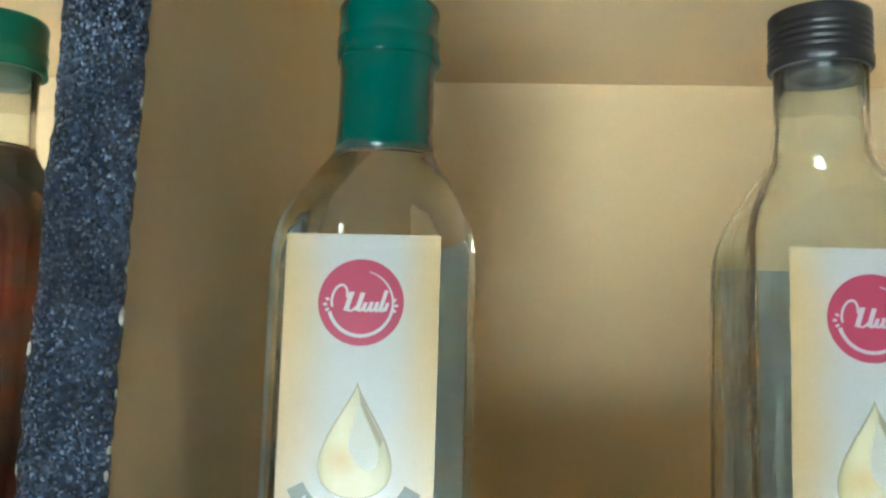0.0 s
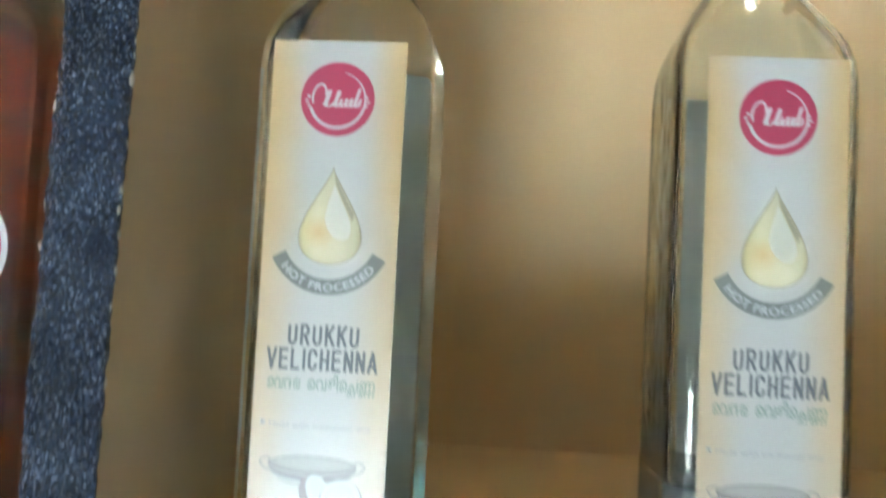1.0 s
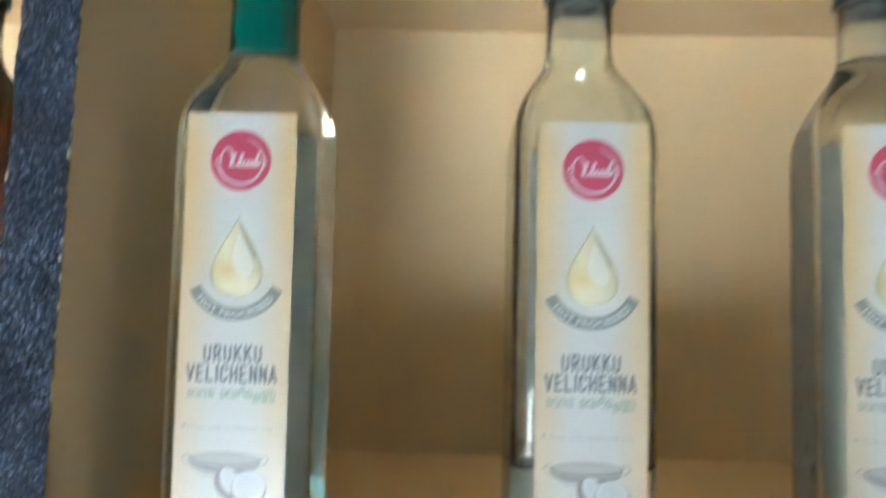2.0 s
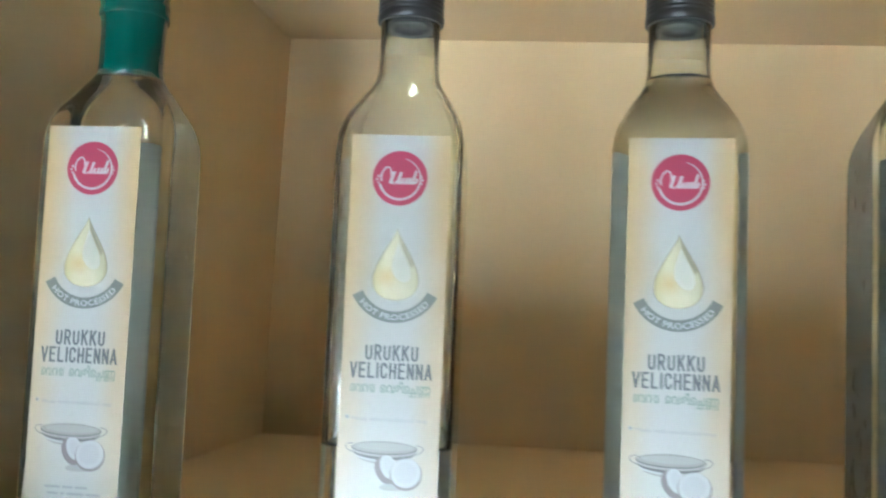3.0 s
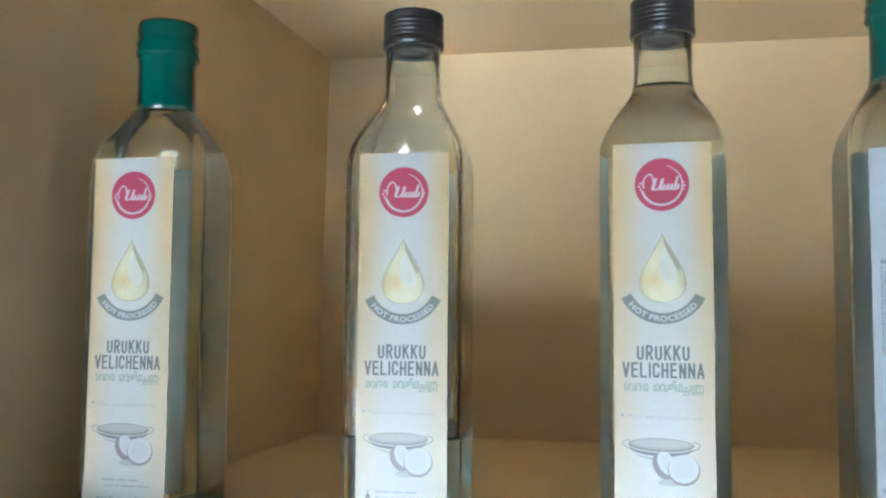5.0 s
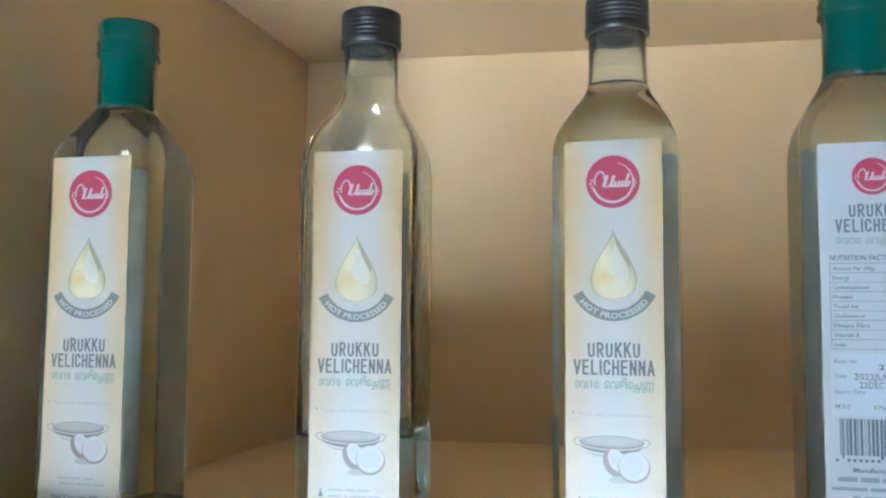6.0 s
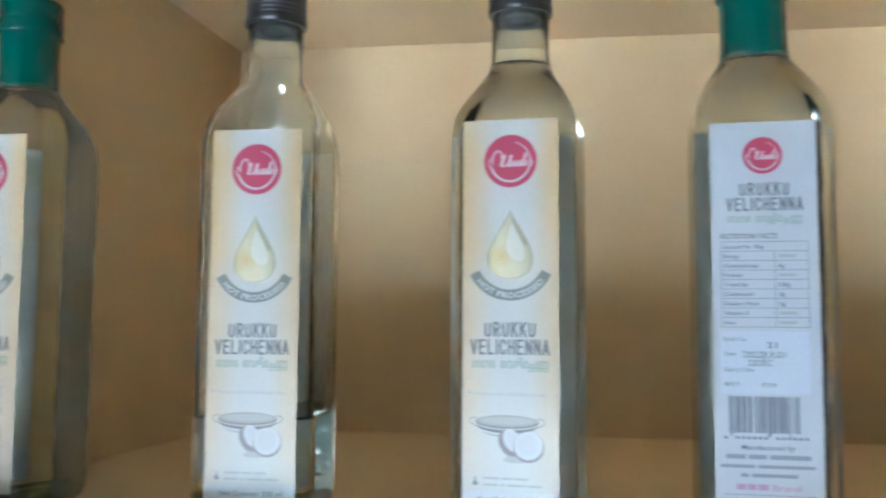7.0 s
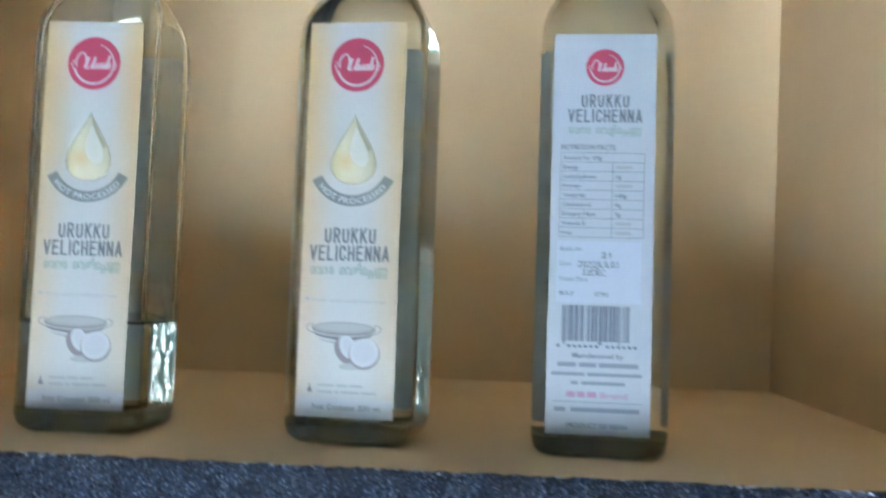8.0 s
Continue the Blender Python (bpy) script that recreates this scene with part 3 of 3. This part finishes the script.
    for side in (-1, 1):
        ear = [(cx + side * (0.0142 + k), cz + h) for k, h in ((0.0, 0.0016), (0.0014, 0.0017), (0.0029, 0.0012), (0.0036, 0.0003), (0.0028, -0.0010), (0.0012, -0.0019), (-0.0002, -0.0021))]
        part("pan_handle", band(ear, 0.0005, L2), PAN_GREY, pan)
    nut = part("coconut_picture", sheet(oval(-0.0002, 0.0311, 0.0050, 0.0066, 0.5), L2 + 0.00004), NUT_BROWN, lab, "drawn halved coconut")
    part("coconut_husk", sheet(oval(0.0087, 0.0294, 0.0073, 0.0071, 0.3), L2 + 0.00016), NUT_BROWN, nut)
    part("coconut_flesh", sheet(oval(0.0008, 0.0323, 0.0037, 0.0056, 0.45), L2 + 0.00009), WHITE, nut)
    part("coconut_flesh", sheet(oval(0.0086, 0.0300, 0.0068, 0.0065, 0.3), L3 + 0.0001), WHITE, nut)
    part("coconut_hollow", sheet(oval(0.0083, 0.0302, 0.0050, 0.0047, 0.3), L3 + 0.00014), HOLLOW, nut)
    part("coconut_hollow", sheet(oval(0.0011, 0.0325, 0.0023, 0.0041, 0.45), L2 + 0.00012), HOLLOW, nut)
    part("drawn_shadow", sheet(oval(0.0052, 0.0240, 0.0085, 0.0020, 0.1), L1 - 0.00002), PAN_PALE, nut)
    part("drawn_shadow", sheet(oval(0.0018, 0.0247, 0.0050, 0.0012, -0.4), L1), PALE_GREY, nut)
    part("bottle_mark", sheet([(-0.0178, 0.0112), (-0.0152, 0.0112), (-0.0156, 0.0128), (-0.0163, 0.0136), (-0.0163, 0.0152), (-0.0168, 0.0152), (-0.0168, 0.0136), (-0.0174, 0.0128)], L1), PAN_DARK, lab)
    part("small_print", strips([rect(a, 0.0141, b, 0.0151) for a, b in ((-0.0128, -0.0050), (-0.0040, 0.0012), (0.0022, 0.0082))], L1), PALE_GREY, lab)
    part("small_print", strips([rect(a, 0.0111, b, 0.0121) for a, b in ((-0.0128, -0.0058), (-0.0046, -0.0028), (-0.0016, 0.0068), (0.0078, 0.0146))], L1), PALE_GREY, lab)
    if not curl:
        part("white_band", strips([rect(-LW / 2 + 0.0002, 0.0002, LW / 2 - 0.0002, 0.0086)], 0.00003), WHITE, lab)
    part("content_lettering", lettering("Net Content: 500 ml", -0.0150, 0.0049, 0.0318, 0.0027, L1 + 0.00006 + curl * 0.3, 0.006, "LEFT"), TITLE, lab)
    return lab


BH = 0.1824


def plain_back_label(parent, u, y, z, flip=True):
    lab = part("back_label", label_sheet(0.0455, BH), BRIGHT_BARE_PAPER if flip else BACK_PAPER, parent, "white paper back label")
    lab.matrix_basis = pose(u, y, z, 0, 0, 180 if flip else 0)
    return lab


def printed_back_label(parent, u, y, z):
    lab = plain_back_label(parent, u, y, z, False)
    lab.scale = (1.0, 1.0, 0.9835)
    L, L2 = 0.00008, 0.0002
    rnd = random.Random(3)
    emblem(lab, 0.1668, 0.0085, L)
    part("title_lettering", capitals("URUKKU", 0.0004, 0.1513, 0.0211, 0.0061, L), TITLE, lab)
    part("title_lettering", capitals("VELICHENNA", 0.0004, 0.1444, 0.0326, 0.0061, L), TITLE, lab)
    script_title(lab, 0.0004, 0.1380, 0.0322, 0.0036, L, 0.014)
    part("table_heading", lettering("NUTRITION FACTS", -0.0187, 0.1299, 0.0242, 0.0024, L, 0.02, "LEFT"), TITLE, lab)
    u0, u1, v1, v0, um = -0.0189, 0.0183, 0.1272, 0.0886, 0.0042
    rows, w = 9, 0.00022
    lines = [rect(u0, v0, u0 + w, v1), rect(u1 - w, v0, u1, v1), rect(um, v0, um + w, v1 - (v1 - v0) / rows)]
    for i in range(rows + 1):
        v = v0 + (v1 - v0) * i / rows
        lines.append(rect(u0, v, u1, v + w))
    table = part("nutrition_table", strips([rect(u0, v0, u1, v1)], 0.00002), BACK_PAPER, lab, "thin ruled nutrition table")
    for q in lines:
        part("table_line", strips([q], L), BLUE_INK, table)
    names = ("Amount Per 100g", "Energy", "Carbohydrates", "Protein", "Total fat", "Cholesterol", "Dietary Fibre", "Vitamin E", "Iron")
    values = ("", "", "0g", "", "100g", "0g", "0g", "", "")
    for i, (a, b) in enumerate(zip(names, values)):
        v = v1 - (v1 - v0) * (i + 0.5) / rows
        part("row_lettering", lettering(a, u0 + 0.0012, v, 0.00115 * len(a), 0.0019, L, 0.012, "LEFT"), BLUE_INK, table)
        if b:
            part("row_lettering", lettering(b, um + 0.0016, v, 0.0012 * len(b), 0.0019, L, 0.012, "LEFT"), BLUE_INK, table)
        elif i:
            part("row_bar", strips([rect(um + 0.0016, v - 0.0007, um + 0.0088, v + 0.0007)], L), PALE_GREY, table)
    part("date_patch", strips([rect(-0.0195, 0.0590, 0.0178, 0.0868)], 0.00003), STICKER, lab, "pale blue date patch")
    for text, u, v, wd, h, ink in (("Batch No.", -0.0180, 0.0834, 0.0098, 0.0020, BLUE_INK), ("21", 0.0, 0.0808, 0.0044, 0.0028, INK), ("Date", -0.0180, 0.0768, 0.0050, 0.0020, BLUE_INK),
                                   ("2022JUL03", -0.0100, 0.0765, 0.0182, 0.0029, INK), ("22DEC", -0.0080, 0.0728, 0.0102, 0.0029, INK), ("Expiry Date", -0.0180, 0.0698, 0.0122, 0.0020, BLUE_INK),
                                   ("M.R.P", -0.0180, 0.0632, 0.0064, 0.0020, BLUE_INK), ("\u20b9750", -0.0024, 0.0630, 0.0058, 0.0020, INK)):
        part("date_lettering", lettering(text, u, v, wd, h, L, 0.014, "LEFT"), ink, lab)
    bars, u = [], -0.0165
    while u < 0.0130:
        k = rnd.choice((0.0003, 0.0005, 0.0008, 0.0012))
        bars.append(rect(u, 0.0417 if rnd.random() < 0.9 else 0.0402, min(u + k, 0.0132), 0.0578))
        u += k + rnd.choice((0.0003, 0.0004, 0.0006))
    tagged(part("barcode", strips(bars, L), BLUE_INK, lab, "dark blue-grey barcode bars"), kind="stuff")
    digits = [rect(-0.0186 + i * 0.0024, 0.0389, -0.0186 + i * 0.0024 + 0.0013, 0.0401) for i in range(15) if i not in (1, 8)]
    tagged(part("number_bars", strips(digits, L), BLUE_INK, lab), kind="stuff")
    part("maker_lettering", lettering("Manufactured by", -0.0004, 0.0354, 0.0222, 0.0022, L, 0.016), BLUE_INK, lab)

    def words(v, h, cuts):
        return strips([rect(a, v - h / 2, b, v + h / 2) for a, b in cuts], L)

    part("maker_bar", words(0.0312, 0.0020, ((-0.0180, -0.0098), (-0.0086, -0.0010), (0.0002, 0.0172))), SLATE_INK, lab)
    part("address_bar", words(0.0270, 0.0015, ((-0.0205, -0.0060), (-0.0048, 0.0188))), SLATE_INK, lab)
    part("phone_bar", words(0.0231, 0.0016, ((-0.0120, -0.0088), (-0.0074, 0.0116))), SLATE_INK, lab)
    part("brand_bar", words(0.0180, 0.0026, ((-0.0138, -0.0100), (-0.0092, -0.0056), (-0.0048, -0.0006))), MAUVE, lab)
    part("brand_lettering", lettering("Brand", 0.0010, 0.0180, 0.0118, 0.0028, L, 0.012, "LEFT"), MAUVE, lab)
    part("rule", strips([rect(-0.0195, 0.0145, 0.0195, 0.0147)], L), BLUE_INK, lab)
    part("licence_bar", words(0.0112, 0.0020, ((-0.0190, -0.0140), (-0.0118, 0.0180))), SLATE_INK, lab)
    part("origin_lettering", lettering("PRODUCT OF INDIA", -0.0002, 0.0042, 0.0264, 0.0022, L, 0.016), BLUE_INK, lab)
    return lab


# ---- setting ----
# The shelving's uprights lean a little to the right as they go back; inside faces by depth.
FRONT, BACK, TOP = -0.086, 0.3696, 0.3647
SLAB = 0.024


def left_face(y):
    return -0.1945 + (y - FRONT) * 0.0483


LEAN = 0.019  # the uprights lean to the right towards the top


def leant(bm):
    for v in bm.verts:
        v.co.x += LEAN * (v.co.z - 0.25)
    return bm


def back_y(x):
    return BACK + 0.0123 * x


def rough_stone(name, length, thick, depth, material, seed):
    """A stone slab's sawn body with a hewn front: length along x, front at y = 0, thickness along z from -thick to 0."""
    nx, nz = max(60, int(length / 0.0009)), 26
    bm = bmesh.new()
    grid = []
    for k in range(nz + 1):
        row = []
        for i in range(nx + 1):
            x, z = length * i / nx, -thick * k / nz
            p = Vector((x * 1.0 + seed, z, 0.3 * seed))
            d = 0.0007 * noise.noise(p * 150) + 0.0006 * noise.noise(p * 480) + 0.0010 * noise.noise(p * 40)
            e = min(k, nz - k)
            if e < 3:
                d += (3 - e) / 3 * (0.0010 + 0.0016 * max(0, noise.noise(p * 170 + Vector((9, 0, 0)))))
            zz = z
            if 0 < i < nx and e == 0:
                zz += (0.0007 * noise.noise(p * 210)) - (0.0002 if k == 0 else -0.0002)
                if k == 0:
                    zz = min(zz, z)
            row.append(bm.verts.new((x, max(d, -0.002) + 0.001, zz)))
        grid.append(row)
    for k in range(nz):
        for i in range(nx):
            bm.faces.new((grid[k][i], grid[k + 1][i], grid[k + 1][i + 1], grid[k][i + 1]))
    rim = [grid[0][i] for i in range(nx + 1)] + [grid[k][nx] for k in range(1, nz + 1)] + [grid[nz][i] for i in range(nx - 1, -1, -1)] + [grid[k][0] for k in range(nz - 1, 0, -1)]
    far = [bm.verts.new((v.co.x, depth, v.co.z)) for v in rim]
    for i in range(len(rim)):
        j = (i + 1) % len(rim)
        bm.faces.new((rim[i], rim[j], far[j], far[i]))
    bm.faces.new(far)
    return mesh_object(name, bm, material, False)


X0, X1 = -0.84, 1.05
shelf = tagged(rough_stone("shelf", X1 - X0, SLAB, 0.0047, GRANITE, 3.1), "black granite shelf edge with a rough hewn front", "shelf", kind="structure")
shelf.matrix_basis = pose(X0, FRONT, 0.0003)
rnd = random.Random(77)
for i in range(90):
    # pale beads put the glints of the upper arris into colour
    s = rnd.uniform(0.0004, 0.0010)
    bm = bmesh.new()
    bmesh.ops.create_icosphere(bm, subdivisions=1, radius=s)
    for v in bm.verts:
        v.co = Vector((v.co.x * rnd.uniform(0.8, 1.9), v.co.y * 0.8, v.co.z * 0.6))
    fleck = part("sparkle_fleck", bm, SPARKLE, shelf)
    fleck.location = (rnd.uniform(-0.02, 0.44) - X0, rnd.uniform(0.0018, 0.0030), -abs(rnd.gauss(0.0, 0.0005)))
bm = box(X0, X1, FRONT + 0.0045, 0.40, -0.0235, 0.0)
tagged(mesh_object("floor", bm, CREAM), "cream painted top of the shelf", "shelf", kind="structure")
bm = box(X0, X1, FRONT + 0.002, 0.40, TOP, TOP + SLAB)
tagged(mesh_object("ceiling", bm, CREAM), "cream painted underside of the shelf above", "shelf", kind="structure")
bm = prism([(X0, back_y(X0)), (X1, back_y(X1)), (X1, 0.42), (X0, 0.42)], 0.0, TOP)
tagged(mesh_object("wall_north", bm, CREAM), "cream painted back wall of the shelf", "wall", kind="structure")


def upright(name, x_front, chips_seed):
    """Upright slab: painted sides, hewn granite front edge with paint chips along its corner."""
    dx = x_front - left_face(FRONT)
    t = 0.0215
    y0, y1 = FRONT + 0.0035, back_y(left_face(0.36) + dx)
    bm = prism([(left_face(y0) + dx - t, y0), (left_face(y0) + dx, y0), (left_face(y1) + dx, y1), (left_face(y1) + dx - t, y1)], 0.0, TOP)
    wall = tagged(mesh_object(name, leant(bm), CREAM), "upright shelf divider with cream painted sides", "wall", kind="structure")
    edge = rough_stone("granite_edge", TOP - 0.002, t + 0.001, 0.0038, GRANITE, chips_seed)
    # stand the strip up: its length runs up, its thickness from right to left
    edge.data.transform(Matrix(((LEAN, 0, 1, left_face(FRONT) + dx + 0.0005 - 0.25 * LEAN), (0, 1, 0, FRONT), (1, 0, 0, 0.001), (0, 0, 0, 1))))
    edge.data.flip_normals()
    edge.parent = wall
    tagged(edge, "black granite edge with a rough hewn face")
    rnd = random.Random(int(chips_seed * 10))
    for i in range(26):
        z, s = rnd.uniform(0.005, TOP - 0.01), rnd.uniform(0.0006, 0.0017)
        bm = bmesh.new()
        bmesh.ops.create_icosphere(bm, subdivisions=1, radius=s)
        for v in bm.verts:
            v.co = Vector((v.co.x * 0.5, v.co.y * 0.7, v.co.z * rnd.uniform(0.9, 1.8))) * rnd.uniform(0.8, 1.2)
        side = left_face(FRONT) + dx + 0.0004 if rnd.random() < 0.75 else left_face(FRONT) + dx - t - 0.0002
        chip = part("paint_chip", bm, CHIP, wall)
        chip.location = (side + LEAN * (z - 0.25) + rnd.uniform(-0.0005, 0.0002), FRONT + 0.0026 + rnd.uniform(-0.0006, 0.0012), z)
    return wall


upright("wall_west", left_face(FRONT), 5.3)
upright("wall_east", 0.4165 + 0.0215, 8.1)
upright("wall_far_west", -0.80, 2.2)

# The unseen room round the camera: floor, ceiling, walls, and a wide window to the garden behind.
RX0, RX1, RY0, RY1, RZ0, RZ1 = -2.6, 2.4, -2.6, 0.42, -1.25, 1.45
tagged(mesh_object("ground", box(RX0, RX1, RY0, RY1, RZ0 - 0.1, RZ0), STONE), "stone floor of the room", "floor", kind="structure")
tagged(mesh_object("ceiling_room", box(RX0, RX1, RY0, RY1, RZ1, RZ1 + 0.1), ROOM), "plain ceiling of the room", "ceiling", kind="structure")
tagged(mesh_object("wall_room_north", box(RX0, RX1, RY1, RY1 + 0.12, RZ0 - 0.1, RZ1 + 0.1), ROOM), "plain wall behind the shelves", "wall", kind="structure")
tagged(mesh_object("wall_room_west", box(RX0 - 0.12, RX0, RY0 - 0.12, RY1 + 0.12, RZ0 - 0.1, RZ1 + 0.1), ROOM), "plain side wall", "wall", kind="structure")
tagged(mesh_object("wall_room_east", box(RX1, RX1 + 0.12, RY0 - 0.12, RY1 + 0.12, RZ0 - 0.1, RZ1 + 0.1), ROOM), "plain side wall", "wall", kind="structure")
# Edges of the opening, set to shape the light that reaches the shelf.
DX0, DX1, DZ0, DZ1 = -1.00, -0.02, -1.22, 0.22
south = tagged(mesh_object("wall_room_south", box(RX0, DX0, RY0 - 0.12, RY0, RZ0, RZ1), ROOM), "plain wall with a wide window opening", "wall", kind="structure")
part("wall_pier", box(DX1, RX1, RY0 - 0.12, RY0, RZ0, RZ1), ROOM, south)
part("sill_wall", box(DX0, DX1, RY0 - 0.12, RY0, RZ0, DZ0), ROOM, south)
part("lintel", box(DX0, DX1, RY0 - 0.12, RY0, DZ1, RZ1), ROOM, south)
# Unseen and glowing by itself; tall enough to keep sun off the lawn.
bm = box(-16.0, 14.0, RY0 - 5.2, RY0 - 5.16, RZ0 - 0.1, 3.5)
tagged(mesh_object("backdrop", bm, foliage_backdrop()), "glowing backdrop of garden trees outside the window", "garden", kind="structure")
tagged(mesh_object("pavement", box(-16.0, 14.0, RY0 - 2.4, RY0, RZ0 - 0.1, RZ0 - 0.01), CONCRETE), "sunlit pale concrete paving with dappled shade put into its colour", "pavement", kind="structure")
# Unseen, added to keep the ground past the paving dark.
tagged(mesh_object("lawn", box(-16.0, 14.0, RY0 - 5.16, RY0 - 2.4, RZ0 - 0.1, RZ0 - 0.03), LAWN), "unseen dark lawn with pale dapples of light put into its colour", "ground", kind="structure")


# ---- bottles ----
def oil_bottle(x, y, yaw, level, oil, cap, label_z, label, turned=False, curl=0.0, label_u=0.0):
    b = thing("oil_bottle", pose(x, y, 0.0, 0, 0, yaw), label, "bottle", "bottles on the shelf")
    ob = new("glass_body", glass_body(level))
    ob.parent = b
    part("oil", oil_fill(level), oil, b, "", True)
    if cap == "black":
        part("screw_cap", screw_cap(), BLACK, b, "ribbed black screw cap", True)
        part("pour_plug", pour_plug(), PLUG, b, "grey plastic pour plug in the mouth", True)
    elif cap == "sleeve":
        part("screw_cap", sleeve_cap(), GREEN, b, "green film covered cap", True)
        part("shrink_sleeve", shrink_film(), GREEN, b, "green shrink sleeve round the neck", True)
    else:
        part("screw_cap", sleeve_cap(), LEAF_GREEN, b, "green screw cap", True)
    f = 0.0305
    if turned:
        printed_back_label(b, label_u, -f, label_z)
        front_label(b, label_u, f, label_z, flip=True)
    elif turned is None:
        lab = part("front_label", sheet(oval(0, 0, 0.0235, 0.0235, steps=64), 0.0, 0.00012), WHITE, b, "round white-rimmed crimson label")
        lab.matrix_basis = pose(0, -f, label_z)
        emblem(lab, 0.0, 0.0212, 0.0002)
    else:
        front_label(b, label_u, -f, label_z, curl)
        plain_back_label(b, 0.0, f, label_z)
    return b


oil_bottle(-0.1447, -0.0034, -1.0, 0.2235, OIL, "sleeve", 0.0119, "clear square oil bottle with a green sleeved neck", curl=0.0012, label_u=-0.0005)
oil_bottle(-0.0019, 0.0, 1.65, 0.0515, OIL, "black", 0.0113, "nearly empty square oil bottle with a black cap", label_u=0.0019)
oil_bottle(0.1299, 0.0, -5.3, 0.2290, OIL, "black", 0.0126, "full square oil bottle with a black cap", label_u=0.0002)
oil_bottle(0.2436, -0.0066, -2.3, 0.2240, OIL, "sleeve", 0.0106, "green-sleeved square oil bottle turned to its back label", True, label_u=-0.0014)
oil_bottle(-0.2895, 0.010, 0.0, 0.2285, RED_OIL, "green", 0.1195, "square bottle of red-brown oil with a green cap", None)
